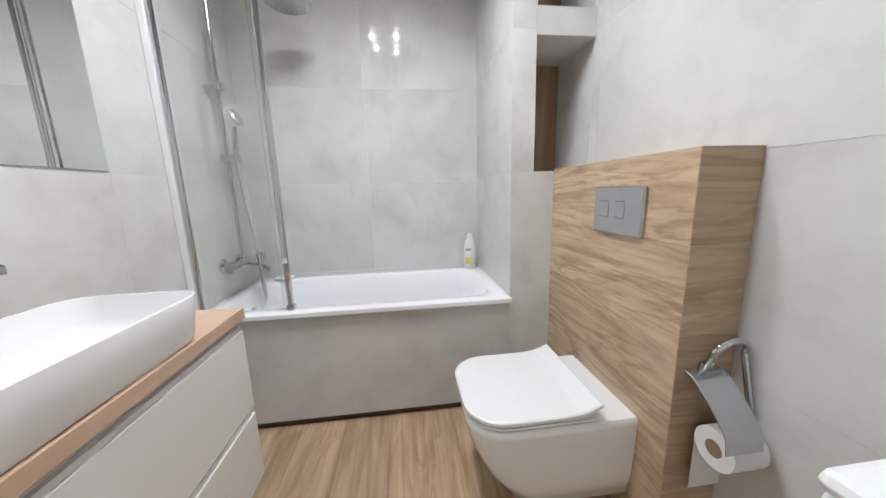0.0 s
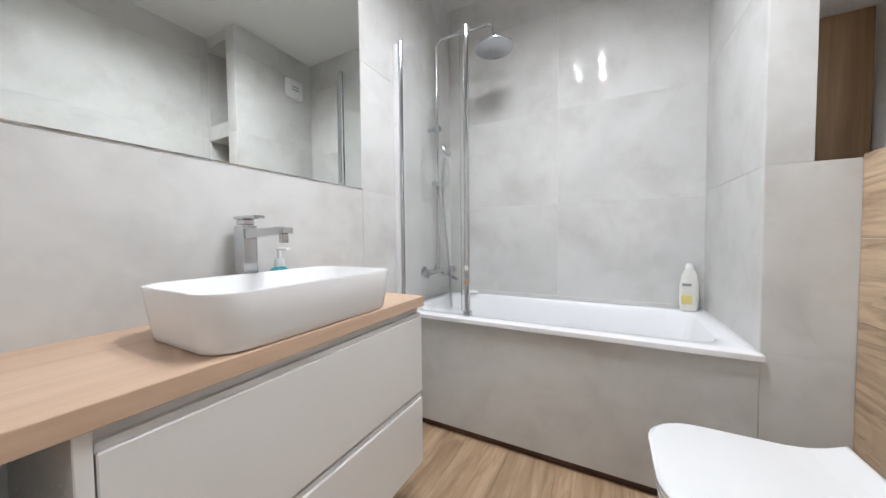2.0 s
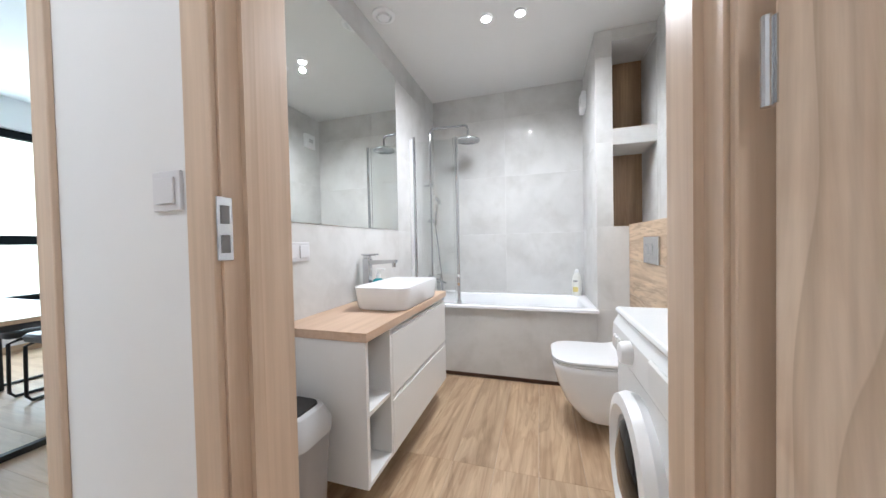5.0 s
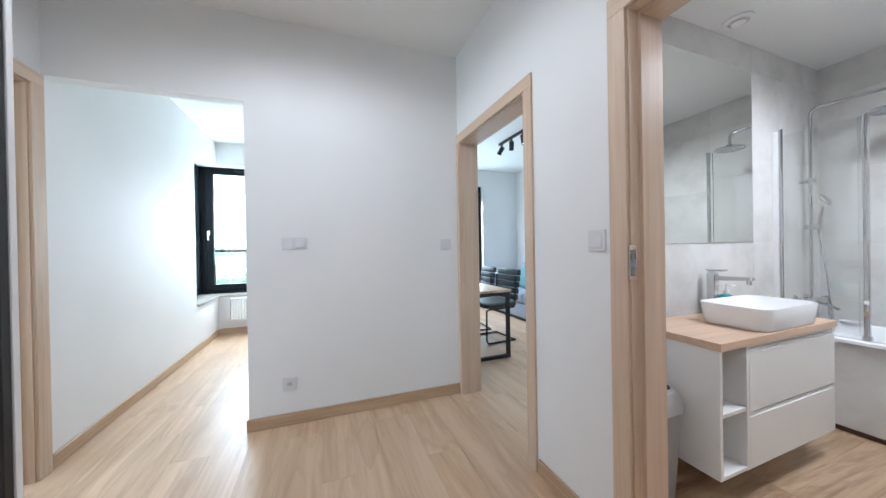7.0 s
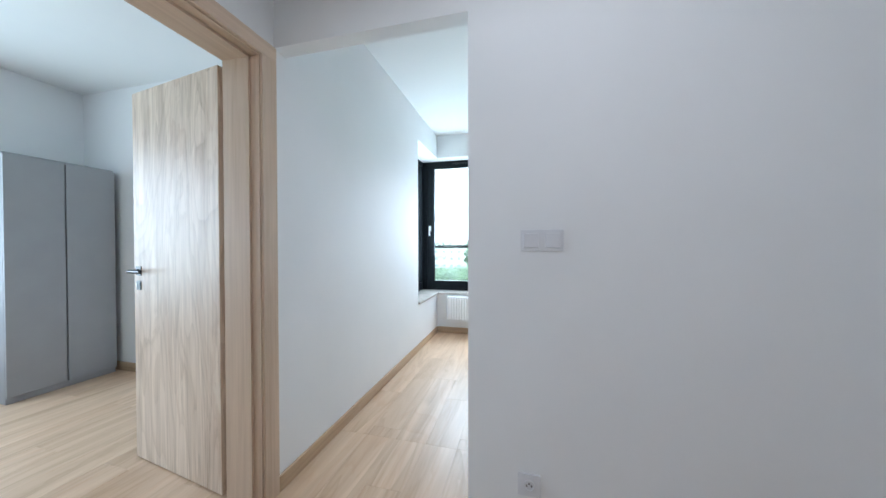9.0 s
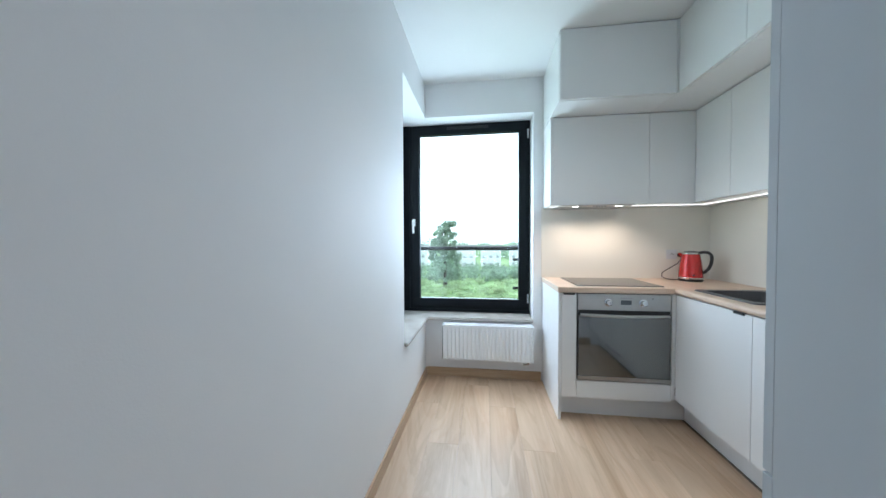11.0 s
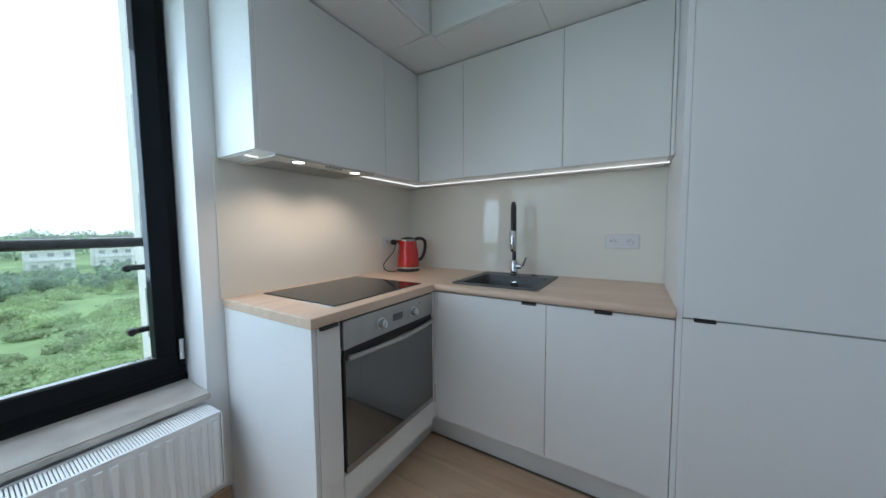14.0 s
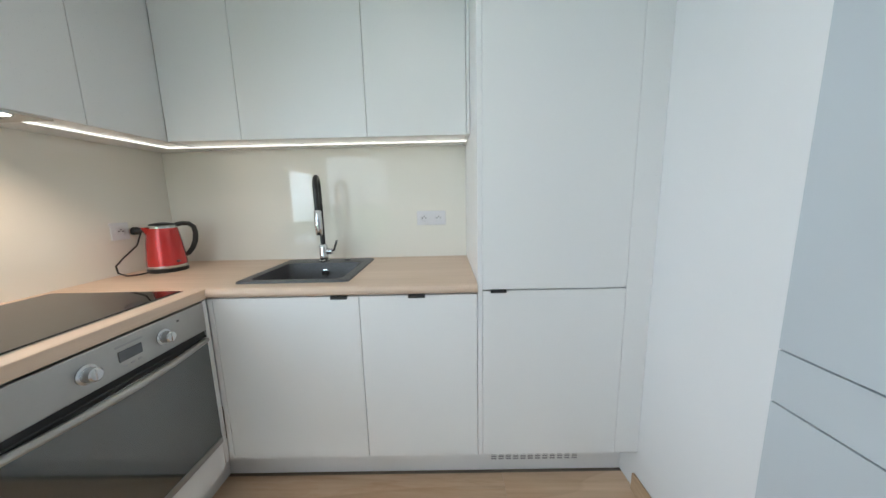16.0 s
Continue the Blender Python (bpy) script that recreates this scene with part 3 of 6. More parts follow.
# ---- windows ----
def window_frame(name, u0, u1, z0, z1, place, label, fixed_w=0.045, sash=0.055, transoms=(), inner=()):
    """Dark frame in a plane; place maps (u, depth, z) boxes to the world."""
    w = thing(name, place(u0, 0, z0), label, "window", "", "structure")

    def slab(pname, a, b, c, d, e0, e1, m, parent, lbl="", bev=0.003):
        p, q = Vector(place(a, e0, c)), Vector(place(b, e1, d))
        return part(pname, box(min(p.x, q.x), max(p.x, q.x), min(p.y, q.y), max(p.y, q.y), c, d, bevel=bev), m, parent, lbl)

    slab("window_frame", u0, u1, z0, z0 + fixed_w, -0.06, 0.0, BLACK, w)
    slab("window_frame", u0, u1, z1 - fixed_w, z1, -0.06, 0.0, BLACK, w)
    slab("window_frame", u0, u0 + fixed_w, z0 + fixed_w, z1 - fixed_w, -0.06, 0.0, BLACK, w)
    slab("window_frame", u1 - fixed_w, u1, z0 + fixed_w, z1 - fixed_w, -0.06, 0.0, BLACK, w)
    a, b, c, d = u0 + fixed_w - 0.012, u1 - fixed_w + 0.012, z0 + fixed_w - 0.012, z1 - fixed_w + 0.012
    bars = [c] + list(transoms) + [d]
    s0 = slab("sash", a, b, c, c + sash, -0.05, 0.014, BLACK, w)
    slab("sash", a, b, d - sash, d, -0.05, 0.014, BLACK, w)
    slab("sash", a, a + sash, c + sash, d - sash, -0.05, 0.014, BLACK, w)
    slab("sash", b - sash, b, c + sash, d - sash, -0.05, 0.014, BLACK, w)
    for tz in transoms:
        slab("transom", a + sash, b - sash, tz - 0.05, tz + 0.05, -0.05, 0.014, BLACK, w)
    g = slab("pane", a + sash - 0.005, b - sash + 0.005, c + sash - 0.005, d - sash + 0.005, -0.030, -0.026, GLASS, w, "clear glass pane", 0)
    g.visible_shadow = False
    slab("glazing_bead", a + sash, b - sash, c + sash, c + sash + 0.006, -0.026, 0.004, SATIN, w, "pale glazing bead", 0.001)
    return w


wk = window_frame("window_1", -1.995, -0.830, 0.582, 2.393, lambda u, e, z: (-3.79 + e, u, z), "tall anthracite window beside a glazed corner", sash=0.070)
wh = part("window_handle", box(-3.779, -3.770, -1.965, -1.935, 1.40, 1.47, bevel=0.003), PLASTIC, wk, "white window handle")
part("lever", tube([(-3.772, -1.95, 1.455), (-3.735, -1.95, 1.455), (-3.73, -1.95, 1.445), (-3.728, -1.945, 1.33)], 0.010, 10), PLASTIC, wh)
for z in (0.70, 2.25):
    part("hinge", tube([(-3.766, -0.850, z - 0.04), (-3.766, -0.850, z + 0.05)], 0.009, 8), SATIN, wk, "grey hinge cover")
part("trickle_vent", box(-3.783, -3.768, -1.62, -1.22, 2.335, 2.357, bevel=0.003), BLACKM, wk, "black trickle vent in the head")
window_frame("window_2", -3.78, -2.725, 0.582, 2.393, lambda u, e, z: (u, -2.06 + e, z), "narrow anthracite window closing the glazed corner")
fixed("window_post", box(-3.85, -3.785, -2.12, -1.997, 0.582, 2.393), BLACK, "anthracite corner post between two windows", "window post")
window_frame("window_3", 1.15, 2.56, 0.50, 2.37, lambda u, e, z: (-3.97 + e, u, z), "large anthracite living room window with transom", transoms=(1.19,))
# Unseen window, added so that daylight has an opening into the bedroom.
window_frame("window_4", -0.6, 1.0, 0.60, 2.2, lambda u, e, z: (u, -5.0 + e, z), "unseen anthracite bedroom window added for daylight")
base_ = box(-3.852, -3.7925, -2.118, -0.826, 0.530, 0.581)
bx(base_, -3.7925, -2.82, -2.118, -2.0625, 0.530, 0.581)
fixed("window_base_profile", base_, BLACK, "anthracite base profile under the window frames", "window profile")
# marble sills with a mitred inner corner
sl = loft([[(-3.80, -0.828, z), (-3.553, -0.828, z), (-3.553, -1.772, z), (-2.80, -1.772, z), (-2.80, -1.795, z), (-2.815, -1.803, z), (-2.815, -2.07, z), (-3.80, -2.07, z)] for z in (0.526, 0.554)])
bmesh.ops.bevel(sl, geom=[e for e in sl.edges], offset=0.006, segments=2, affect="EDGES")
fixed("window_sill", sl, SILLST, "polished beige marble sill turning the corner", "window sill")
fixed("window_sill_living", box(-3.98, -3.85, 1.16, 2.55, 0.50, 0.53, bevel=0.005), SILLST, "beige marble sill of the living room window", "window sill")

# railing outside the kitchen window
rail = thing("balustrade", (-4.02, -1.4, 0.5), "outdoor glass balustrade with black top rail and clamps", "railing")
part("top_rail", tube([(-4.02, -0.80, 1.175), (-4.02, -2.35, 1.175)], 0.021, 12), BLACKM, rail, smooth=True)
part("top_rail", tube([(-4.02, -2.35, 1.175), (-2.9, -2.35, 1.175)], 0.021, 12), BLACKM, rail, smooth=True)
gp = part("pane", box(-4.026, -4.014, -2.33, -0.93, 0.45, 1.15), GLASS, rail)
gp.visible_shadow = False
for z in (1.06, 0.77):
    part("clamp", lathe([(0.006, 0), (0.016, 0.004), (0.016, 0.03), (0.006, 0.034)], (-4.008, -0.955, z), 12, axis="x"), BLACKM, rail, smooth=True)
    part("clamp_arm", box(-4.02, -3.99, -0.955, -0.86, z - 0.012, z + 0.012, bevel=0.004), BLACKM, rail)

# ---- bathroom things ----
mirror = single("wall_mirror", box(0.3855, 0.389, 1.15, 2.303, 1.168, 2.315, bevel=0.0015), MIRROR, "large frameless wall mirror above the vanity", "mirror")

# bathtub behind a tiled panel
tub = thing("bathtub", (1.085, 2.87, 0), "white built-in acrylic bathtub behind a tiled front", "bathtub")
CX, CY = 1.090, 2.8555
loops = [rrect(CX, CY, z, w, d, r) for z, w, d, r in ((0.552, 1.408, 0.665, 0.004), (0.570, 1.408, 0.665, 0.006), (0.574, 1.398, 0.655, 0.008), (0.574, 1.27, 0.52, 0.10), (0.566, 1.25, 0.50, 0.10), (0.45, 1.20, 0.46, 0.11), (0.25, 1.10, 0.41, 0.12), (0.17, 0.98, 0.33, 0.12), (0.16, 0.90, 0.26, 0.10))]
part("shell", loft(loops, False, True), ACRYL, tub, smooth=True, auto=50)
part("front_panel_base", box(0.386, 1.785, 2.575, 2.60, 0.0, 0.55), GROUT, tub, "backing of the tiled front")
part("toe_board", box(0.386, 1.98, 2.562, 2.572, 0.0, 0.05), BROWN, tub, "dark brown recessed toe board")
part("overflow", lathe([(0.030, 0), (0.030, 0.010), (0.022, 0.014)], (0.475, CY, 0.47), 20, axis="x"), CHROME, tub, "round chrome overflow cap", smooth=True)
part("drain", lathe([(0.034, 0.161), (0.034, 0.166), (0.01, 0.169)], (0.72, CY, 0), 20), CHROME, tub, smooth=True)

# folding glass screen
scr = thing("bath_screen", (0.6, 2.56, 0.575), "clear glass bath screen with chrome edge profiles", "bath screen")
part("wall_profile", box(0.386, 0.412, 2.548, 2.575, 0.576, 1.93, bevel=0.002), PLASTIC, scr, "white wall profile")
part("hinge_profile", tube([(0.424, 2.562, 0.58), (0.424, 2.562, 1.94)], 0.011, 12), CHROME, scr, "round chrome hinge profile", smooth=True)
sg = part("pane", box(0.43, 0.775, 2.559, 2.565, 0.60, 1.90), SHOWER, scr)
sg.visible_shadow = False
part("edge_profile", tube([(0.785, 2.562, 0.595), (0.785, 2.562, 1.905)], 0.013, 12), CHROME, scr, "round chrome edge profile", smooth=True)
part("edge_strip", box(0.755, 0.775, 2.556, 2.568, 0.60, 1.895, bevel=0.002), clear("clear_seal", (0.95, 0.95, 0.95), 0.1), scr, "clear plastic seal")
sg2 = part("pane", box(0.43, 0.765, 2.585, 2.591, 0.60, 1.90), SHOWER, scr, "second pane folded behind the first")
sg2.visible_shadow = False
part("foot", box(0.768, 0.802, 2.548, 2.578, 0.576, 0.602, bevel=0.003), SATIN, scr, "grey plastic foot")
part("joint_cap", box(0.776, 0.794, 2.549, 2.575, 0.72, 0.745, bevel=0.003), timber("cap_brown", (0.35, 0.2, 0.1), (0.5, 0.3, 0.15), 2), scr, "small brown clip")
part("wall_knob", box(0.776, 0.794, 2.549, 2.575, 0.79, 0.815, bevel=0.003), PLASTIC, scr)

# shower column with mixer
sh = thing("shower_column", (0.43, 2.90, 0.7), "chrome rain shower column with hand shower and mixer", "shower")
BX, BY = 0.445, 2.90
part("riser", tube([(BX, BY, 0.76), (BX, BY, 2.07)] + arc((BX + 0.05, BY, 2.07), 0.05, 180, 90, 6, (1, 0, 0), (0, 0, 1)) + [(BX + 0.322, BY, 2.115)] + arc((BX + 0.322, BY, 2.075), 0.04, 90, 0, 6, (1, 0, 0), (0, 0, 1)) + [(BX + 0.362, BY, 2.005)], 0.0105, 12), CHROME, sh, smooth=True)
hd = part("rain_head", lathe([(0.018, 2.018), (0.03, 2.0), (0.095, 1.988), (0.105, 1.980), (0.105, 1.972), (0.098, 1.968)], (BX + 0.362, BY, 0), 32), SATIN, sh, "round rain head with grey nozzles", smooth=True)
nz = bmesh.new()
for rr, n in ((0.03, 8), (0.055, 14), (0.08, 20)):
    for k in range(n):
        a = 6.28319 * k / n
        lathe([(0.003, 1.969), (0.0025, 1.965)], (BX + 0.362 + rr * math.cos(a), BY + rr * math.sin(a), 0), 6, nz)
part("nozzles", nz, GREYPL, hd)
part("wall_bracket", tube([(0.386, BY, 1.60), (BX, BY, 1.60)], 0.012, 10), CHROME, sh, smooth=True)
part("slider", box(BX - 0.018, BX + 0.02, BY - 0.018, BY + 0.03, 1.585, 1.625, bevel=0.006), CHROME, sh, "chrome slider on the riser")
hs = tube([(BX + 0.05, BY - 0.03, 1.22), (BX + 0.058, BY - 0.035, 1.33), (BX + 0.075, BY - 0.045, 1.41)], 0.011, 10)
lathe([(0.012, -0.012), (0.040, -0.006), (0.044, 0.004), (0.038, 0.012)], (0, 0, 0), 20, hs)
for v in hs.verts:
    if v.co.length < 0.06:
        v.co = Matrix.Rotation(radians(62), 3, "Y") @ v.co + Vector((BX + 0.085, BY - 0.05, 1.45))
part("hand_shower", hs, SATIN, sh, "grey and chrome hand shower in its holder", smooth=True)
part("holder", box(BX - 0.02, BX + 0.06, BY - 0.045, BY + 0.015, 1.25, 1.285, bevel=0.008), CHROME, sh)
hose = []
for k in range(25):
    q = k / 24
    hose.append((BX + 0.05 + 0.06 * math.sin(3.0 * q) + 0.03 * q, BY - 0.03 - 0.05 * math.sin(3.1416 * q), 1.22 - 0.67 * math.sin(q * 2.1) + (0.10 if q > 0.8 else 0) * (q - 0.8) * 5))
part("hose", tube(hose, 0.0065, 8), SATIN, sh, "ribbed metal shower hose", smooth=True)
mx = tube([(BX + 0.02, BY - 0.13, 0.74), (BX + 0.02, BY + 0.13, 0.74)], 0.020, 14)
tube([(0.386, BY - 0.075, 0.74), (BX + 0.02, BY - 0.075, 0.74)], 0.016, 12, mx)
tube([(0.386, BY + 0.075, 0.74), (BX + 0.02, BY + 0.075, 0.74)], 0.016, 12, mx)
part("mixer_body", mx, CHROME, sh, smooth=True)
for s in (-1, 1):
    part("escutcheon", lathe([(0.034, 0), (0.034, 0.006), (0.02, 0.014)], (0.386, BY + s * 0.075, 0.74), 20, axis="x"), CHROME, sh, smooth=True)
    part("knob", lathe([(0.024, 0), (0.026, 0.02), (0.024, 0.042), (0.018, 0.046)], (BX + 0.02, BY + s * 0.13 - (0.046 if s < 0 else 0), 0.74), 16, axis="y"), CHROME, sh, "chrome temperature knob", smooth=True)
part("spout", tube([(BX + 0.02, BY, 0.73), (BX + 0.09, BY, 0.715), (BX + 0.13, BY, 0.69)], 0.013, 10), CHROME, sh, smooth=True)
single("soap_dish", loft([rrect(0.56, 3.12, z, w, d, 0.02) for z, w, d in ((0.5745, 0.09, 0.06), (0.586, 0.11, 0.075), (0.590, 0.105, 0.07), (0.582, 0.08, 0.05))], True, True), PLASTIC, "small white soap dish on the tub rim", "soap dish", smooth=True)


def bottle(name, at, prof, m, label, squash=0.55, turn=0.0):
    t = thing(name, at, label, "bottle")
    bm = lathe(prof, at, 24)
    R = Matrix.Rotation(radians(turn), 3, "Z")
    for v in bm.verts:
        d = v.co - Vector(at)
        d.y *= squash
        v.co = Vector(at) + R @ d
    part("body", bm, m, t, smooth=True)
    return t


sb = bottle("shampoo_bottle", (1.715, 3.125, 0.574), [(0.030, 0), (0.038, 0.006), (0.043, 0.06), (0.042, 0.12), (0.034, 0.175), (0.022, 0.20), (0.018, 0.205)], SHAMP, "white and cream plastic shampoo bottle on the tub rim", 0.6, 20)
part("cap", lathe([(0.018, 0.205), (0.018, 0.216), (0.012, 0.232), (0.008, 0.234)], (1.715, 3.125, 0.574), 16), PLASTIC, sb, "white cap", smooth=True)
part("label_print", box(1.680, 1.722, 3.094, 3.0985, 0.612, 0.655, bevel=0.001), LABEL, sb, "yellow print with grey bars")
part("label_bar", box(1.683, 1.718, 3.0935, 3.098, 0.70, 0.712), PRINT, sb)

# fan grille
fan = thing("extractor_fan", (1.785, 3.0, 2.2), "white square extractor fan high on the tiled shaft", "fan")
part("housing", box(1.745, 1.785, 2.93, 3.08, 2.13, 2.28, bevel=0.012, seg=3), PLASTIC, fan)
for k in range(5):
    part("slat", box(1.738, 1.744, 2.955, 3.055, 2.158 + k * 0.022, 2.168 + k * 0.022, bevel=0.002), PLASTIC, fan)
part("display", box(1.741, 1.746, 2.975, 3.035, 2.185, 2.225), GREYPL, fan, "grey square in the grille")

# vanity
van = thing("vanity_cabinet", (0.59, 1.66, 0.15), "wall-hung white vanity cabinet with drawers and open shelf", "cabinet")
part("end_panel", box(0.386, 0.786, 1.157, 1.177, 0.15, 0.706, bevel=0.0015), LACQ_B, van)
part("end_panel", box(0.386, 0.770, 2.13, 2.15, 0.15, 0.706, bevel=0.0015), LACQ_B, van)
part("divider", box(0.386, 0.788, 1.348, 1.366, 0.15, 0.706, bevel=0.0015), LACQ_B, van)
part("shelf", box(0.395, 0.784, 1.177, 1.348, 0.415, 0.433, bevel=0.0015), LACQ_B, van)
part("bottom_panel", box(0.386, 0.786, 1.177, 1.348, 0.15, 0.168, bevel=0.0015), LACQ_B, van)
part("bottom_panel", box(0.386, 0.768, 1.366, 2.13, 0.15, 0.168), LACQ_B, van)
part("back_panel", box(0.386, 0.395, 1.177, 2.13, 0.168, 0.706), LACQ_B, van)
part("top_rail", box(0.70, 0.770, 1.366, 2.13, 0.675, 0.706), LACQ_B, van)
for z0, z1 in ((0.152, 0.385), (0.408, 0.672)):
    dr = box(0.770, 0.789, 1.368, 2.150, z0, z1, bevel=0.002)
    bx(dr, 0.772, 0.782, 1.368, 2.150, z1 - 0.001, z1 + 0.012)
    part("drawer", dr, LACQ_B, van, "white handleless drawer front")
part("grip_gap", box(0.74, 0.772, 1.368, 2.13, 0.386, 0.407), LACQ_B, van, "recessed grip rail between drawers")
single("bathroom_worktop", box(0.386, 0.797, 1.147, 2.158, 0.707, 0.742, bevel=0.002, seg=2), VTOP, "pale oak vanity top carrying the basin", "worktop")

# vessel basin
bas = thing("wash_basin", (0.655, 1.71, 0.742), "white rectangular vessel basin with rounded corners", "basin")
U, V = 0.652, 1.742
bl = [rrect(U, V, z, w, d, r, 8) for z, w, d, r in ((0.7425, 0.268, 0.464, 0.058), (0.747, 0.278, 0.474, 0.062), (0.76, 0.284, 0.480, 0.064), (0.80, 0.294, 0.490, 0.066), (0.856, 0.306, 0.502, 0.068), (0.859, 0.304, 0.500, 0.067), (0.859, 0.294, 0.490, 0.063), (0.855, 0.291, 0.487, 0.061), (0.80, 0.272, 0.468, 0.06), (0.775, 0.25, 0.446, 0.055), (0.767, 0.20, 0.39, 0.05), (0.765, 0.04, 0.04, 0.015))]
bl = [[(x, y, 0.7425 + (z - 0.7425) * 0.95) for x, y, z in lp_] for lp_ in bl]
part("bowl", loft(bl), MATTBASIN, bas, smooth=True, auto=60)
part("drain", lathe([(0.030, 0.7655), (0.030, 0.770), (0.012, 0.773)], (U, V, 0), 20), CHROME, bas, smooth=True)

fc = thing("basin_mixer", (0.44, 1.78, 0.742), "tall square chrome basin mixer beside the basin", "tap")
part("body", box(0.420, 0.462, 1.739, 1.781, 0.742, 0.985, bevel=0.003, seg=2), CHROME, fc)
sp = loft([[(0.455 + u * 0.175, 1.760 + sy * w, z0 + sz * h) for sy, sz in ((-1, -1), (1, -1), (1, 1), (-1, 1))] for u, w, z0, h in ((0, 0.016, 0.960, 0.014), (0.5, 0.016, 0.964, 0.011), (0.95, 0.016, 0.968, 0.009), (1.0, 0.014, 0.967, 0.007))])
part("spout", sp, CHROME, fc)
part("aerator", lathe([(0.011, 0.935), (0.011, 0.958)], (0.612, 1.76, 0), 14), CHROME, fc, smooth=True)
part("cartridge", box(0.424, 0.458, 1.743, 1.777, 0.987, 1.002, bevel=0.002), CHROME, fc)
part("lever", box(0.410, 0.508, 1.742, 1.778, 1.002, 1.012, bevel=0.003), CHROME, fc, "flat chrome lever")

sd = bottle("soap_dispenser", (0.465, 1.845, 0.742), [(0.036, 0), (0.041, 0.006), (0.042, 0.085), (0.032, 0.110), (0.013, 0.120)], SOAP, "clear bottle of teal hand soap with white pump", 0.75)
part("pump", lathe([(0.014, 0.118), (0.014, 0.142), (0.006, 0.145), (0.006, 0.17)], (0.465, 1.845, 0.742), 14), PLASTIC, sd, smooth=True)
part("nozzle", box(0.457, 0.51, 1.837, 1.853, 0.910, 0.919, bevel=0.003), PLASTIC, sd)

# double switch under the mirror
def switch_plate(name, c, axis, w, h, gangs, label, kind="rocker"):
    """Plate on a wall; axis tells which way it faces: 'x+', 'y-' and so on."""
    t = thing(name, c, label, "switch" if kind == "rocker" else "socket")
    s = 1 if axis[1] == "+" else -1

    def slab(pname, u0, u1, z0, z1, d0, d1, m, lbl="", bev=0.002):
        a, b = sorted((s * d0, s * d1))
        if axis[0] == "x":
            bm = box(c[0] + a, c[0] + b, c[1] + u0, c[1] + u1, c[2] + z0, c[2] + z1, bevel=bev, seg=2)
        else:
            bm = box(c[0] + u0, c[0] + u1, c[1] + a, c[1] + b, c[2] + z0, c[2] + z1, bevel=bev, seg=2)
        return part(pname, bm, m, t, lbl)

    slab("plate", -w / 2, w / 2, -h / 2, h / 2, 0, 0.008, SWITCHPL)
    gw = w / gangs
    for k in range(gangs):
        u = -w / 2 + gw * (k + 0.5)
        if kind == "rocker":
            slab("rocker", u - gw * 0.34, u + gw * 0.34, -h * 0.33, h * 0.33, 0.008, 0.013, SWITCHPL)
        else:
            off = s * 0.008
            if axis[0] == "x":
                ring = lathe([(0.021, 0), (0.021, s * 0.004), (0.018, s * 0.004), (0.017, s * 0.0005)], (c[0] + off, c[1] + u, c[2]), 20, axis="x")
            else:
                ring = lathe([(0.021, 0), (0.021, s * 0.004), (0.018, s * 0.004), (0.017, s * 0.0005)], (c[0] + u, c[1] + off, c[2]), 20, axis="y")
            part("socket_well", ring, SWITCHPL, t, smooth=True)
            for dz, du in ((0, -0.009), (0, 0.009), (0.008, 0)):
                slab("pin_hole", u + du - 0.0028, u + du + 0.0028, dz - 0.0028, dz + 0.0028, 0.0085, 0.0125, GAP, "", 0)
    return t


switch_plate("light_switch", (0.386, 1.267, 1.040), "x+", 0.151, 0.084, 2, "double white rocker switch on concrete-look tile")
switch_plate("light_switch", (0.668, 0.615, 1.185), "y-", 0.082, 0.082, 1, "single white rocker switch beside the bathroom door")
switch_plate("light_switch", (-0.7145, -0.585, 1.212), "x+", 0.155, 0.082, 2, "double white rocker switch on the hall wall")
switch_plate("light_switch", (-0.6925, 0.50, 1.19), "x+", 0.082, 0.082, 1, "single white rocker switch near the living room door")
switch_plate("wall_socket", (-0.7155, -0.63, 0.272), "x+", 0.085, 0.085, 1, "single white wall socket above the baseboard", "socket")
switch_plate("wall_socket", (-2.133, 0.594, 1.146), "y-", 0.16, 0.078, 2, "double white wall socket on cream glass splashback", "socket")
wso = switch_plate("wall_socket", (-3.594, 0.30, 1.132), "x+", 0.082, 0.08, 1, "white wall socket with a black plug beside kettle", "socket")

# toilet
wc = thing("toilet", (1.75, 2.13, 0.1), "wall-hung white ceramic toilet with slim closed lid", "toilet")


def dshape(x0, x1, w, z, r, n=8, y=2.125):
    """Outline with a square back at x1 and a rounded front at x0."""
    w += 0.022
    out = [(x1, y - w / 2, z), (x1, y + w / 2, z)]
    for k in range(n + 1):
        a = radians(90 + 90 * k / n)
        out.append((x0 + r + r * math.cos(a), y + w / 2 - r + r * math.sin(a), z))
    for k in range(n + 1):
        a = radians(180 + 90 * k / n)
        out.append((x0 + r + r * math.cos(a), y - w / 2 + r + r * math.sin(a), z))
    return out


part("bowl", loft([dshape(1.655, 1.9845, 0.27, 0.085, 0.08), dshape(1.60, 1.9845, 0.315, 0.10, 0.10), dshape(1.535, 1.9845, 0.345, 0.18, 0.12), dshape(1.490, 1.9845, 0.358, 0.28, 0.12), dshape(1.468, 1.9845, 0.362, 0.365, 0.115), dshape(1.466, 1.9845, 0.362, 0.385, 0.115), dshape(1.474, 1.9845, 0.352, 0.393, 0.11)]), CERAMIC, wc, smooth=True, auto=50)
part("seat", loft([dshape(1.470, 1.85, 0.350, 0.396, 0.115), dshape(1.464, 1.85, 0.358, 0.400, 0.12), dshape(1.464, 1.85, 0.358, 0.407, 0.12)]), CERAMIC, wc, "slim white seat ring")
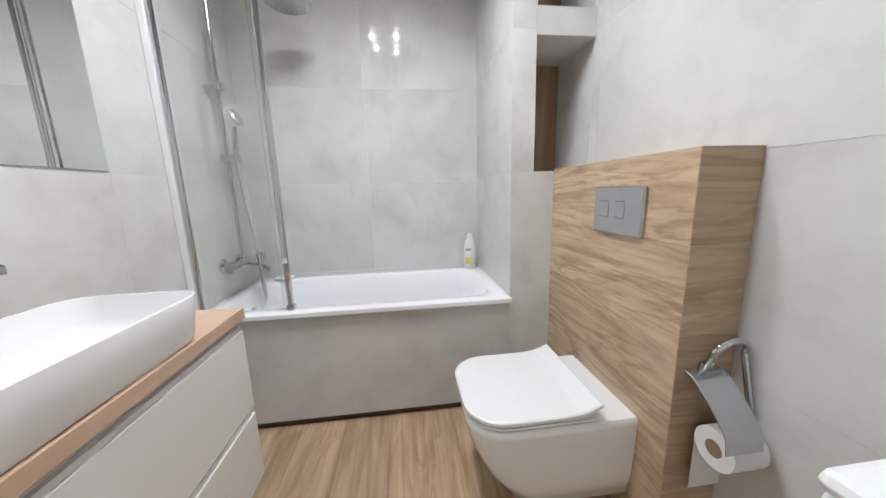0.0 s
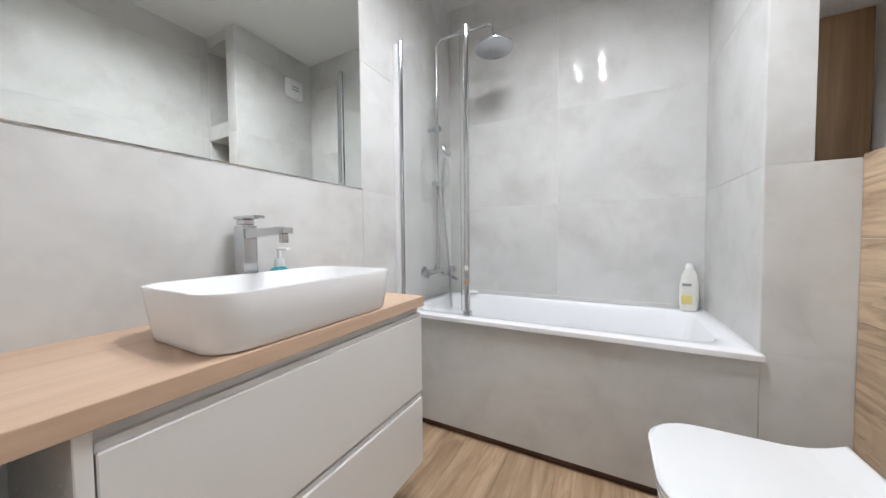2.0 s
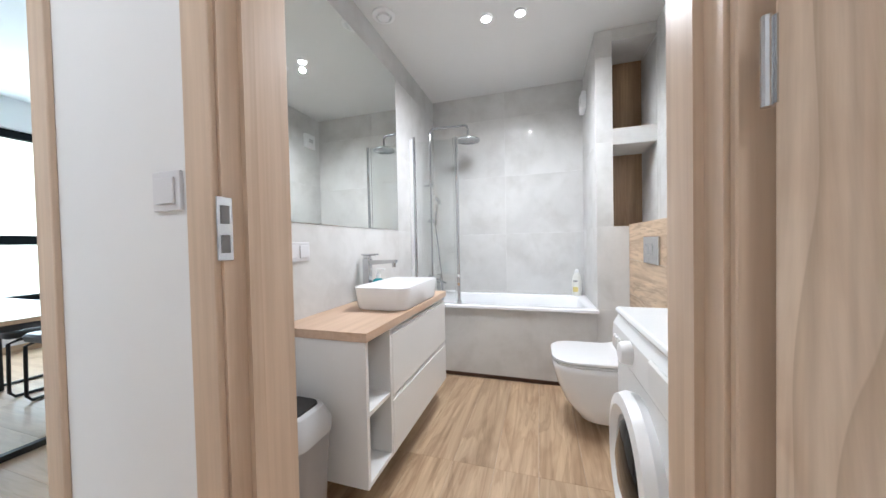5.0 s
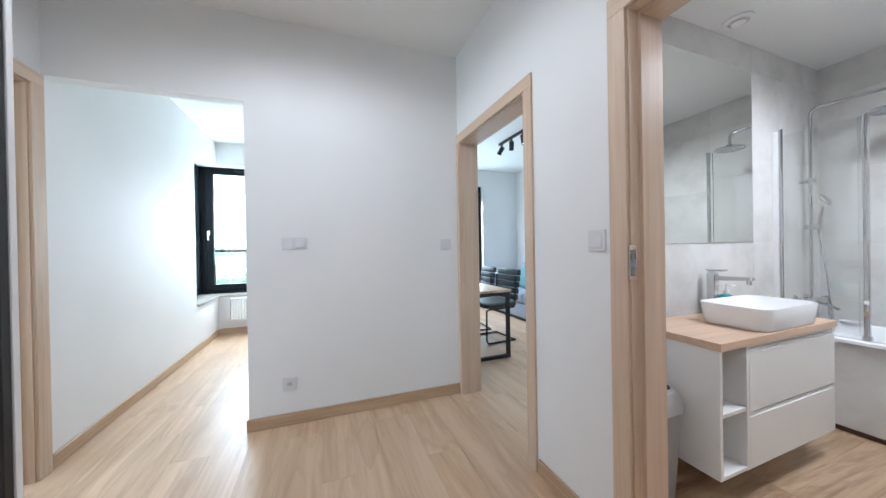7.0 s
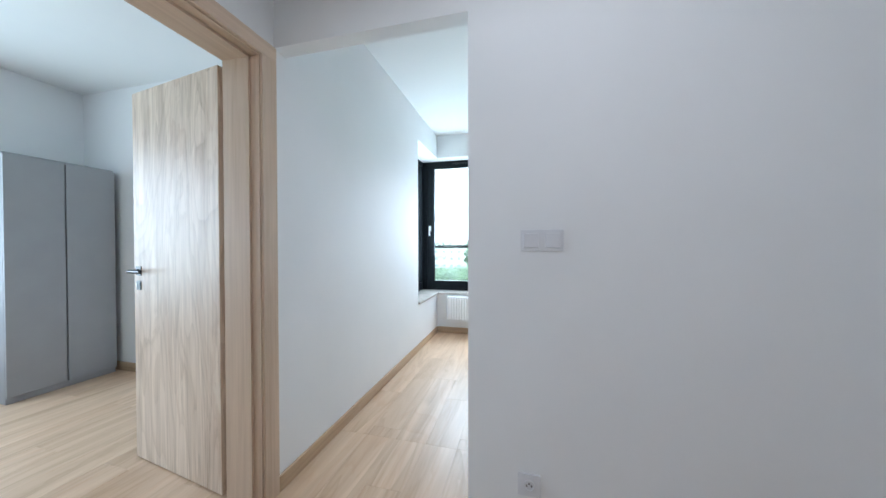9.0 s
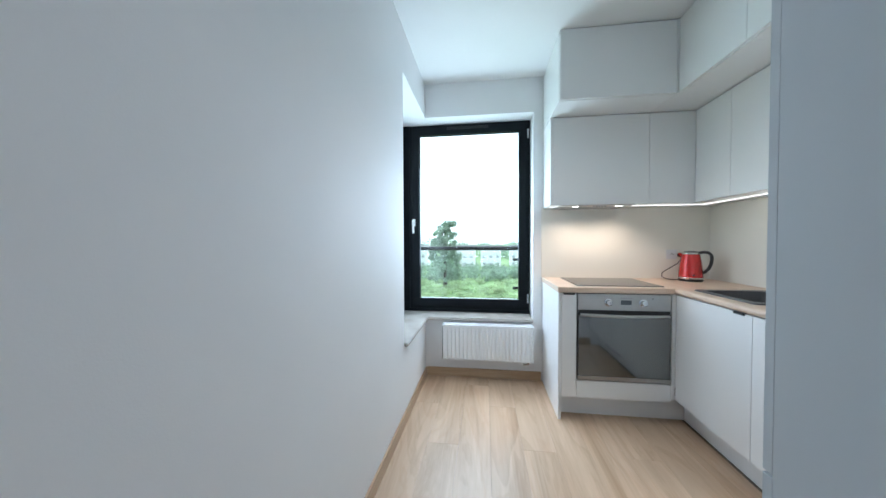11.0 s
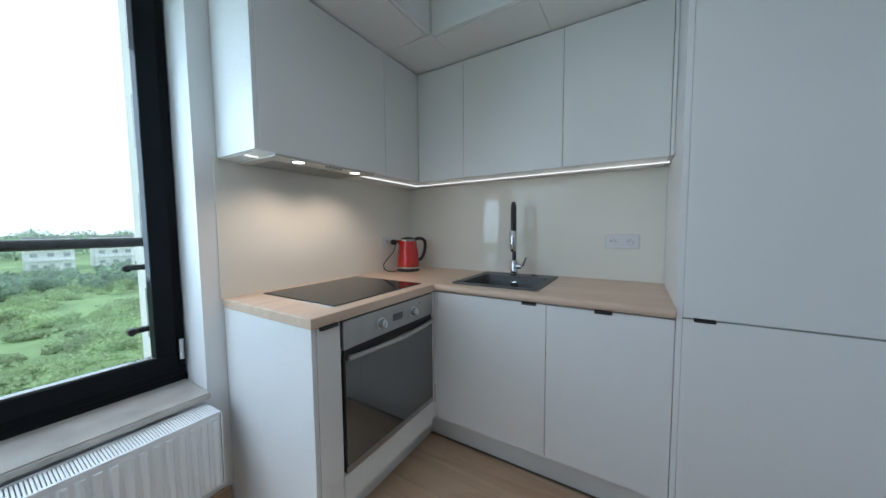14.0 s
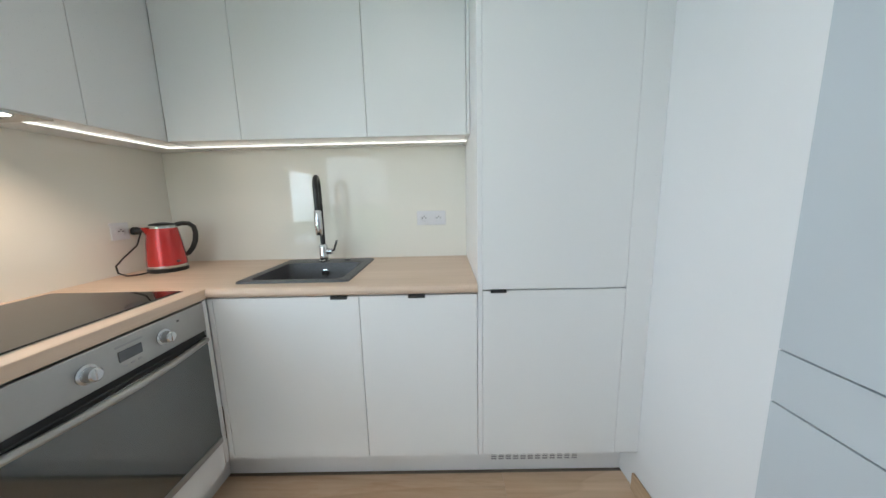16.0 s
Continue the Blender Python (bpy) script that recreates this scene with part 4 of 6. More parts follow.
lid = loft([dshape(1.468, 1.865, 0.352, 0.411, 0.115), dshape(1.462, 1.868, 0.362, 0.414, 0.12), dshape(1.462, 1.868, 0.362, 0.424, 0.12), dshape(1.470, 1.862, 0.350, 0.428, 0.115)])
for cut in (1.76, 1.80, 1.83):
    bmesh.ops.bisect_plane(lid, geom=list(lid.verts) + list(lid.edges) + list(lid.faces), plane_co=(cut, 0, 0), plane_no=(1, 0, 0))
for v in lid.verts:
    # the hinge side curls upwards
    v.co.z += 0.030 * max(0.0, (v.co.x - 1.76) / 0.108) ** 2
part("lid", lid, CERAMIC, wc, "slim white closed lid")
part("hinge_block", box(1.80, 1.84, 2.04, 2.21, 0.392, 0.412, bevel=0.004), CERAMIC, wc)
for ob in wc.children:
    ob.data.transform(Matrix.Translation((0, 0, -0.014)))
fp = thing("flush_plate", (1.984, 2.102, 1.005), "matt grey dual flush plate with two square buttons", "flush plate")
part("plate", box(1.972, 1.9845, 1.975, 2.203, 0.929, 1.078, bevel=0.003), SATIN, fp)
for y in (2.072, 2.147):
    fb = part("button", box(1.9705, 1.9725, y - 0.0225, y + 0.0225, 0.982, 1.030, bevel=0.0008), SATIN, fp)
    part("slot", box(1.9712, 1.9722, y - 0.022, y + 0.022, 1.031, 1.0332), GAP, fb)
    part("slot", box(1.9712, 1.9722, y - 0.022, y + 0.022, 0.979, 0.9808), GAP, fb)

# chrome paper holder on the end of the half wall
ph = thing("paper_holder", (2.07, 1.80, 0.6), "chrome toilet paper holder with cover and a roll", "paper holder")
lp = [(2.035, 1.825, 0.60)] + arc((2.075, 1.80, 0.655), 0.045, 180, 0, 10, (1, 0, 0), (0, -0.35, 1)) + [(2.120, 1.775, 0.55), (2.118, 1.745, 0.44), (2.07, 1.735, 0.425), (2.02, 1.735, 0.43)]
part("loop", tube(lp, 0.0085, 10), CHROME, ph, "bent chrome bar", smooth=True)
cvp = ((1.822, 0.612), (1.795, 0.606), (1.765, 0.583), (1.735, 0.553), (1.707, 0.522), (1.699, 0.505), (1.695, 0.470))
cv = loft([[(2.0, y, z), (2.098, y, z), (2.098, y + 0.002, z - 0.003), (2.0, y + 0.002, z - 0.003)] for y, z in cvp])
part("cover", cv, SATIN, ph, "curved satin cover flap", smooth=True)
part("wall_mount", box(2.045, 2.085, 1.816, 1.829, 0.585, 0.625, bevel=0.003), CHROME, ph)
roll = thing("paper_roll", (2.06, 1.765, 0.43), "white toilet paper roll with a hanging sheet", "paper roll")
part("paper", lathe([(0.022, 0), (0.052, 0.0), (0.052, 0.095), (0.022, 0.095)], (2.015, 1.755, 0.43), 28, axis="x"), PAPER, roll, smooth=True)
part("core", lathe([(0.0215, -0.0005), (0.0215, 0.0955)], (2.015, 1.755, 0.43), 20, axis="x"), CARD, roll, "brown card core", smooth=True)
part("sheet", box(2.016, 2.109, 1.804, 1.8055, 0.26, 0.43), PAPER, roll)

for ob in [o for o in ph.children if o.name.startswith("loop")] + list(roll.children):
    ob.data.transform(Matrix.Translation((0.025, 0, 0)))

# washing machine
wm = thing("washing_machine", (1.9, 1.10, 0), "white front-loading washing machine under no counter", "washer")
part("cabinet", box(1.655, 2.15, 0.80, 1.395, 0.012, 0.832, bevel=0.018, seg=3), ENAMEL, wm)
part("top_board", box(1.650, 2.155, 0.798, 1.397, 0.834, 0.856, bevel=0.01, seg=2), ENAMEL, wm)
part("control_panel", loft([[(1.652, y, 0.70), (1.640, y, 0.72), (1.644, y, 0.80), (1.662, y, 0.832), (1.70, y, 0.832), (1.70, y, 0.70)] for y in (0.803, 1.392)]), ENAMEL, wm)
part("program_knob", lathe([(0.034, 0), (0.034, -0.012), (0.028, -0.028), (0.022, -0.030)], (1.642, 1.16, 0.765), 24, axis="x"), PLASTIC, wm, smooth=True)
part("detergent_drawer", box(1.634, 1.645, 0.83, 0.98, 0.735, 0.81, bevel=0.004), ENAMEL, wm)
for k in range(4):
    part("button", lathe([(0.008, 0), (0.008, -0.006), (0.005, -0.008)], (1.642, 1.25 + k * 0.03, 0.765), 12, axis="x"), PLASTIC, wm, smooth=True)
drg = part("door_ring", lathe([(0.20, 0.0), (0.205, -0.02), (0.195, -0.045), (0.165, -0.05), (0.140, -0.035), (0.138, 0.0)], (1.655, 1.10, 0.46), 40, axis="x"), PLASTIC, wm, "round white door ring", smooth=True)
part("door_glass", lathe([(0.138, -0.02), (0.12, -0.04), (0.06, -0.055), (0.01, -0.058)], (1.655, 1.10, 0.46), 32, axis="x"), HOBGLASS, drg, "dark domed door glass", smooth=True)
part("kick_plate", box(1.648, 1.656, 0.82, 1.375, 0.03, 0.12, bevel=0.003), ENAMEL, wm)
for y in (0.85, 1.35):
    for x in (1.70, 2.10):
        part("foot", lathe([(0.02, 0), (0.02, 0.013)], (x, y, 0), 12), BLACKM, wm)

# narrowed and lowered to fit the camera's view
for ob in wm.children_recursive:
    for v in ob.data.vertices:
        v.co.y, v.co.z = 0.80 + (v.co.y - 0.80) * 0.945, v.co.z * 0.975

# waste bin
wbn = thing("waste_bin", (0.56, 1.02, 0), "grey swing-lid waste bin beside the vanity", "bin")
part("bucket", loft([rrect(0.555, 1.02, z, w, d, 0.05, 4) for z, w, d in ((0.0, 0.20, 0.15), (0.02, 0.21, 0.16), (0.40, 0.25, 0.19), (0.41, 0.255, 0.195))]), GREYPL, wbn, smooth=True)
part("collar", loft([rrect(0.555, 1.02, z, w, d, 0.05, 4) for z, w, d in ((0.41, 0.262, 0.20), (0.45, 0.262, 0.20), (0.50, 0.22, 0.165), (0.505, 0.20, 0.15))]), surface("pale_grey_plastic", (0.55, 0.56, 0.57), 0.35), wbn, "pale grey collar", smooth=True)
part("flap", loft([rrect(0.555, 1.02, z, w, d, 0.03, 4) for z, w, d in ((0.504, 0.18, 0.13), (0.512, 0.175, 0.125))]), BLACKM, wbn, "dark swing flap")

# ceiling lights of the bathroom
for k, (x, y, r) in enumerate(((1.12, 1.93, 0.040), (1.31, 1.87, 0.040), (1.10, 2.16, 0.030), (1.31, 2.18, 0.030))):
    cl = thing("ceiling_spotlight", (x, y, HB), "small lit white spotlight set in the bathroom ceiling", "spotlight", "bathroom ceiling spotlights")
    part("rim", lathe([(r + 0.012, HB), (r + 0.012, HB - 0.008), (r, HB - 0.012), (r - 0.002, HB - 0.001)], (x, y, 0), 24), PLASTIC, cl, smooth=True)
    part("bulb", lathe([(r - 0.003, HB - 0.004), (r * 0.8, HB - 0.012), (r * 0.3, HB - 0.018)], (x, y, 0), 20), LIT, cl, "glowing frosted bulb", smooth=True)
ve = thing("ceiling_vent", (0.47, 1.93, HB), "small round white valve in the bathroom ceiling", "vent")
part("ring", lathe([(0.07, HB), (0.07, HB - 0.01), (0.05, HB - 0.016), (0.045, HB - 0.002)], (0.50, 1.93, 0), 24), PLASTIC, ve, smooth=True)
part("disc", lathe([(0.035, HB - 0.004), (0.035, HB - 0.022), (0.01, HB - 0.026)], (0.50, 1.93, 0), 20), PLASTIC, ve, smooth=True)

# ---- hall wardrobe ----
wr = thing("sliding_wardrobe", (1.4, -1.48, 0), "tall white sliding-door wardrobe with black edge profile", "wardrobe")
part("side_panel", box(0.436, 0.455, -1.795, -1.148, 0, 2.66, bevel=0.001), LACQ, wr)
part("edge_profile", box(0.457, 0.486, -1.185, -1.150, 0.04, 2.62, bevel=0.003), BLACKM, wr, "black aluminium grip profile")
part("sliding_door", box(0.486, 1.50, -1.185, -1.165, 0.04, 2.62, bevel=0.001), LACQ, wr)
part("sliding_door", box(1.48, 2.98, -1.215, -1.195, 0.04, 2.62, bevel=0.001), LACQ, wr)
part("bottom_track", box(0.455, 2.98, -1.24, -1.16, 0, 0.035), SATIN, wr, "satin floor track")
part("top_board", box(0.455, 2.98, -1.795, -1.165, 2.62, 2.66), LACQ, wr)

# ceiling spots added out of view to carry the hall's fill light
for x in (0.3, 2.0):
    hl = thing("ceiling_spotlight", (x, -0.55, H), "added out-of-view white spotlight on the hall ceiling", "spotlight", "hall ceiling spotlights")
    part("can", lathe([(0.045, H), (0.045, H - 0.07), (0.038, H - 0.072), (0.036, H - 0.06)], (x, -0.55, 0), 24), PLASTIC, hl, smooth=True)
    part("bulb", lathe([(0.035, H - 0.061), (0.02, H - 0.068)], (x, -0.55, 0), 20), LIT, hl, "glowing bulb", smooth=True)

# ---- kitchen ----
TOP, BOT = 0.928, 0.890


def tab(parent, x0, x1, y0, y1, z):
    part("door_handle", box(x0, x1, y0, y1, z - 0.010, z + 0.003, bevel=0.002), BLACKM, parent, "small black edge pull")


# west run: filler, oven, corner
ov_c = thing("oven_cabinet", (-3.3, -0.38, 0), "white base cabinet housing the oven", "cabinet")
part("side_panel", box(-3.595, -2.988, -0.747, -0.729, 0, BOT, bevel=0.001), LACQ, ov_c)
part("narrow_door", box(-3.006, -2.987, -0.727, -0.627, 0.164, BOT - 0.004, bevel=0.0015), LACQ, ov_c)
part("drawer_front", box(-3.006, -2.987, -0.6255, -0.0245, 0.164, 0.284, bevel=0.0015), LACQ, ov_c)
part("filler", box(-3.006, -2.987, -0.022, 0.0, 0.185, BOT - 0.004, bevel=0.0015), LACQ, ov_c)
part("plinth", box(-3.102, -3.087, -0.729, 0.131, 0.0, 0.16), LACQ, ov_c, "white recessed plinth")
part("carcass", box(-3.59, -3.108, -0.728, -0.01, 0.166, 0.29), LACQ, ov_c)
tab(ov_c, -3.0, -2.977, -0.715, -0.640, BOT - 0.004)

ov = thing("oven", (-3.2, -0.325, 0.29), "built-in stainless steel oven with mirrored glass door", "oven")
part("body", box(-3.55, -3.005, -0.605, -0.045, 0.30, 0.875), GREYPL, ov)
# Dark sheet that paints the shade in the joint round the oven.
part("surround", box(-3.006, -2.997, -0.622, -0.028, 0.288, 0.886, bevel=0.001), GAP, ov, "dark strip painting the shade round the oven")
part("control_panel", box(-3.0, -2.978, -0.620, -0.030, 0.775, 0.884, bevel=0.002), STEEL, ov)
dr = part("oven_door", box(-3.0, -2.980, -0.620, -0.030, 0.292, 0.755, bevel=0.003), BLACKM, ov, "black-edged oven door")
part("glass", box(-2.981, -2.977, -0.616, -0.034, 0.322, 0.740, bevel=0.001), OVENGLASS, dr, "mirrored dark glass")
part("bottom_trim", box(-2.9815, -2.9765, -0.619, -0.031, 0.294, 0.319, bevel=0.001), STEEL, dr, "brushed steel trim strip")
part("vent_gap", box(-2.996, -2.983, -0.615, -0.035, 0.755, 0.775), BLACKM, ov, "black vent slot above the door")
hb = [(-2.962, -0.605 + 0.56 * k / 12, 0.742 + 0.0) for k in range(13)]
hb = [(-2.972 + 0.030 * math.sin(3.14159 * k / 12), y, z) for k, (x, y, z) in enumerate(hb)]
hbm = tube(hb, 0.011, 10)
part("door_handle", hbm, STEEL, dr, "bowed steel handle bar", smooth=True)
for y in (-0.425, -0.205):
    kb = part("knob", lathe([(0.026, 0), (0.026, 0.004), (0.019, 0.006), (0.018, 0.026), (0.014, 0.030)], (-2.978, y, 0.828), 24, axis="x"), SATIN, ov, "round satin control knob", smooth=True)
    part("grip", box(-2.953, -2.946, y - 0.004, y + 0.004, 0.812, 0.844, bevel=0.002), CHROME, kb)
part("display", box(-2.979, -2.976, -0.345, -0.278, 0.815, 0.845), DISPLAY, ov, "dark digital display")
for k in range(3):
    part("button", box(-2.979, -2.976, -0.337 + k * 0.022, -0.327 + k * 0.022, 0.797, 0.802), GREYPL, ov)
part("print_bar", box(-2.9785, -2.9775, -0.350, -0.272, 0.857, 0.862), PRINT, ov)
part("indicator", box(-2.9785, -2.9770, -0.150, -0.142, 0.855, 0.861), BLACKM, ov)

# north run
b1 = thing("base_cabinet", (-2.67, 0.3, 0), "white handleless base cabinet under the sink", "cabinet", "kitchen base cabinets")
part("door", box(-2.964, -2.397, 0.0, 0.019, 0.185, BOT - 0.004, bevel=0.0015), LACQ, b1)
part("carcass", box(-2.955, -2.40, 0.02, 0.58, 0.182, 0.76), LACQ, b1)
part("corner_filler", box(-2.986, -2.966, 0.001, 0.019, 0.185, BOT - 0.004, bevel=0.0015), LACQ, b1)
tab(b1, -2.505, -2.440, -0.007, 0.012, BOT - 0.004)
b2 = thing("base_cabinet", (-2.17, 0.3, 0), "white handleless base cabinet beside the fridge housing", "cabinet", "kitchen base cabinets")
part("door", box(-2.395, -1.940, 0.0, 0.019, 0.185, BOT - 0.004, bevel=0.0015), LACQ, b2)
part("carcass", box(-2.39, -1.945, 0.02, 0.58, 0.182, BOT - 0.01), LACQ, b2)
tab(b2, -2.205, -2.140, -0.007, 0.012, BOT - 0.004)
fixed("plinth_north", box(-3.086, -1.274, 0.116, 0.131, 0.0, 0.18), LACQ, "white recessed plinth strip under base cabinets", "plinth")
gr = thing("plinth_vent", (-1.65, 0.11, 0.08), "white plinth ventilation grille with short slots", "vent grille")
part("frame", box(-1.885, -1.465, 0.108, 0.1165, 0.055, 0.101, bevel=0.002), LACQ, gr)
for k in range(12):
    for z in (0.065, 0.077, 0.089):
        part("slot", box(-1.868 + k * 0.0335, -1.845 + k * 0.0335, 0.1065, 0.1085, z - 0.003, z + 0.003), GREYPL, gr)

fr = thing("fridge_housing", (-1.6, 0.3, 0), "tall white housing of a built-in fridge", "cabinet")
part("side_panel", box(-1.938, -1.920, 0.0, 0.595, 0.185, 2.686, bevel=0.001), LACQ, fr)
part("lower_door", box(-1.919, -1.3715, 0.0, 0.019, 0.185, 0.896, bevel=0.0015), LACQ, fr)
part("upper_door", box(-1.919, -1.3715, 0.0, 0.019, 0.902, 2.195, bevel=0.0015), LACQ, fr)
part("top_door", box(-1.919, -1.3715, 0.0, 0.019, 2.199, 2.680, bevel=0.0015), LACQ, fr)
part("filler", box(-1.370, -1.2725, 0.002, 0.021, 0.185, 2.686, bevel=0.001), LACQ, fr)
part("carcass", box(-1.919, -1.274, 0.0215, 0.59, 0.185, 2.686), LACQ, fr)
tab(fr, -1.888, -1.828, -0.007, 0.012, 0.899)

wt = thing("kitchen_worktop", (-2.9, 0.3, BOT), "L-shaped pale oak laminate worktop", "worktop")
# sheets round the sink cut-out, with a rounded front edge
part("slab", box(-3.594, -2.980, -0.752, 0.005, BOT, TOP, bevel=0.003, seg=2), WTOP_Y, wt)
for dims in ((-3.594, -2.885, 0.0055, 0.594), (-2.885, -2.465, 0.0055, 0.07), (-2.885, -2.465, 0.515, 0.594), (-2.465, -1.939, 0.0055, 0.594)):
    part("slab", box(*dims, BOT, TOP), WTOP_X, wt)
part("edge", tube([(-2.985, 0.0055, BOT + 0.019), (-1.939, 0.0055, BOT + 0.019)], 0.0188, 14), WTOP_X, wt, "rounded front edge", smooth=True)

hob = thing("hob", (-3.29, -0.32, TOP), "black glass ceramic hob flush on the worktop", "hob")
part("glass", box(-3.535, -3.045, -0.605, -0.040, TOP + 0.001, TOP + 0.006, bevel=0.002), HOBGLASS, hob)
part("trim", box(-3.540, -3.040, -0.610, -0.035, TOP + 0.0002, TOP + 0.003), SATIN, hob, "thin steel trim")

# sink
sk = thing("kitchen_sink", (-2.675, 0.28, TOP), "black granite composite sink set in the worktop", "sink")
SX, SY = -2.683, 0.300
part("rim", loft([rrect(SX, SY, TOP + 0.0005, 0.465, 0.485, 0.02), rrect(SX, SY, TOP + 0.007, 0.460, 0.480, 0.02), rrect(SX, SY, TOP + 0.009, 0.445, 0.465, 0.02), rrect(SX, SY - 0.035, TOP + 0.006, 0.385, 0.335, 0.03), rrect(SX, SY - 0.035, TOP - 0.06, 0.365, 0.315, 0.04), rrect(SX, SY - 0.035, TOP - 0.13, 0.345, 0.295, 0.05), rrect(SX, SY - 0.035, TOP - 0.14, 0.30, 0.25, 0.05)], False, True), GRANITE, sk, smooth=True, auto=40)
part("overflow", lathe([(0.020, 0), (0.020, -0.006), (0.012, -0.008)], (SX, SY + 0.1245, TOP - 0.045), 20, axis="y"), CHROME, sk, "round chrome overflow", smooth=True)
part("drain", lathe([(0.040, TOP - 0.1395), (0.040, TOP - 0.136), (0.02, TOP - 0.134)], (SX, SY - 0.035, 0), 24), CHROME, sk, smooth=True)
part("drain_button", lathe([(0.014, TOP + 0.008), (0.014, TOP + 0.018), (0.010, TOP + 0.020)], (SX + 0.10, SY + 0.18, 0), 16), CHROME, sk, "chrome drain control", smooth=True)

kt = thing("kitchen_tap", (-2.70, 0.465, TOP), "chrome pull-down kitchen tap with black spring hose", "tap")
TX, TY = -2.70, 0.462
part("base", lathe([(0.027, TOP + 0.008), (0.027, TOP + 0.016), (0.022, TOP + 0.02), (0.022, TOP + 0.09), (0.016, TOP + 0.10)], (TX, TY, 0), 20), CHROME, kt, smooth=True)
part("lever", tube([(TX + 0.02, TY, TOP + 0.065), (TX + 0.055, TY, TOP + 0.068), (TX + 0.075, TY - 0.005, TOP + 0.12)], 0.006, 8), CHROME, kt, smooth=True)
part("side_hub", tube([(TX, TY, TOP + 0.062), (TX + 0.045, TY, TOP + 0.062)], 0.016, 14), CHROME, kt, smooth=True)
ho = [(TX, TY, TOP + 0.10), (TX, TY, TOP + 0.38)] + arc((TX + 0.014, TY - 0.053, TOP + 0.385), 0.055, 0, 180, 14, (-0.25, 0.968, 0), (0, 0, 1)) + [(TX + 0.028, TY - 0.106, TOP + 0.27)]
part("hose", tube(ho, 0.0125, 12), BLACKM, kt, "black flexible hose arch", smooth=True)
spn = bmesh.new()
for k in range(14):
    q = TOP + 0.20 + k * 0.012
    lathe([(0.0125, -0.003), (0.0150, 0), (0.0125, 0.003)], (TX, TY, q), 12, spn)
part("ribs", spn, BLACKM, kt)
part("spray_head", lathe([(0.013, TOP + 0.16), (0.016, TOP + 0.165), (0.018, TOP + 0.20), (0.017, TOP + 0.275), (0.014, TOP + 0.28)], (TX + 0.028, TY - 0.106, 0), 16), CHROME, kt, "chrome spray head", smooth=True)
part("stem", lathe([(0.012, TOP + 0.09), (0.012, TOP + 0.21)], (TX, TY, 0), 14), CHROME, kt, smooth=True)

# kettle
ke = thing("kettle", (-3.44, 0.358, TOP), "red metal electric kettle with black handle", "kettle")
KX, KY = -3.44, 0.358
part("base", lathe([(0.078, TOP + 0.0005), (0.080, TOP + 0.004), (0.080, TOP + 0.016), (0.076, TOP + 0.019)], (KX, KY, 0), 32), BLACKM, ke, "black power base", smooth=True)
part("band", lathe([(0.0785, TOP + 0.02), (0.0795, TOP + 0.024), (0.079, TOP + 0.032)], (KX, KY, 0), 32), CHROME, ke, "steel band at the foot", smooth=True)
part("body", lathe([(0.079, TOP + 0.032), (0.078, TOP + 0.06), (0.070, TOP + 0.14), (0.060, TOP + 0.205), (0.058, TOP + 0.212)], (KX, KY, 0), 36), RED, ke, smooth=True)
part("collar", lathe([(0.0585, TOP + 0.212), (0.0585, TOP + 0.220), (0.050, TOP + 0.226)], (KX, KY, 0), 32), CHROME, ke, smooth=True)
part("lid", lathe([(0.050, TOP + 0.226), (0.046, TOP + 0.232), (0.02, TOP + 0.238)], (KX, KY, 0), 28), BLACKM, ke, smooth=True)
dv = Vector((0.62, 0.78, 0))
part("spout", loft([[Vector((KX, KY, TOP + z)) - dv * d + Vector((-dv.y, dv.x, 0)) * w for w in (-hw, -hw * 0.4, hw * 0.4, hw)] + [Vector((KX, KY, TOP + z)) - dv * (d - 0.02) + Vector((-dv.y, dv.x, 0)) * w for w in (hw, -hw)] for d, z, hw in ((0.058, 0.165, 0.006), (0.070, 0.20, 0.016), (0.080, 0.219, 0.022))]), RED, ke)
kh = [Vector((KX, KY, TOP + z)) + dv * d for d, z in ((0.050, 0.222), (0.075, 0.229), (0.105, 0.226), (0.124, 0.208), (0.128, 0.175), (0.122, 0.135), (0.108, 0.10), (0.088, 0.075), (0.074, 0.07))]
part("handle", tube(kh, 0.0115, 10), BLACKM, ke, "black plastic loop handle", smooth=True)
part("switch", box(KX + 0.062, KX + 0.078, KY - 0.03, KY - 0.012, TOP + 0.045, TOP + 0.056, bevel=0.002), BLACKM, ke)
cd = [(-3.573, 0.362, 1.128), (-3.55, 0.36, 1.12), (-3.545, 0.325, 1.06), (-3.54, 0.25, 1.015), (-3.525, 0.195, 0.985), (-3.51, 0.185, 0.955), (-3.50, 0.21, 0.937), (-3.49, 0.25, 0.932), (-3.475, 0.30, 0.933)]
part("power_cord", tube(cd, 0.0035, 8), BLACKM, ke, "black power cord", smooth=True)
part("plug", lathe([(0.019, 0), (0.019, 0.018), (0.012, 0.036), (0.006, 0.042)], (-3.586, 0.362, 1.128), 16, axis="x"), BLACKM, ke, "black round plug", smooth=True)

# splashback glass
fixed("splashback_west", box(-3.599, -3.594, -0.757, 0.594, TOP, 1.545), SPLASH, "cream back-painted glass splashback behind the hob", "splashback")
fixed("splashback_north", box(-3.594, -1.939, 0.594, 0.599, TOP, 1.545), SPLASH, "cream back-painted glass splashback behind the sink", "splashback")

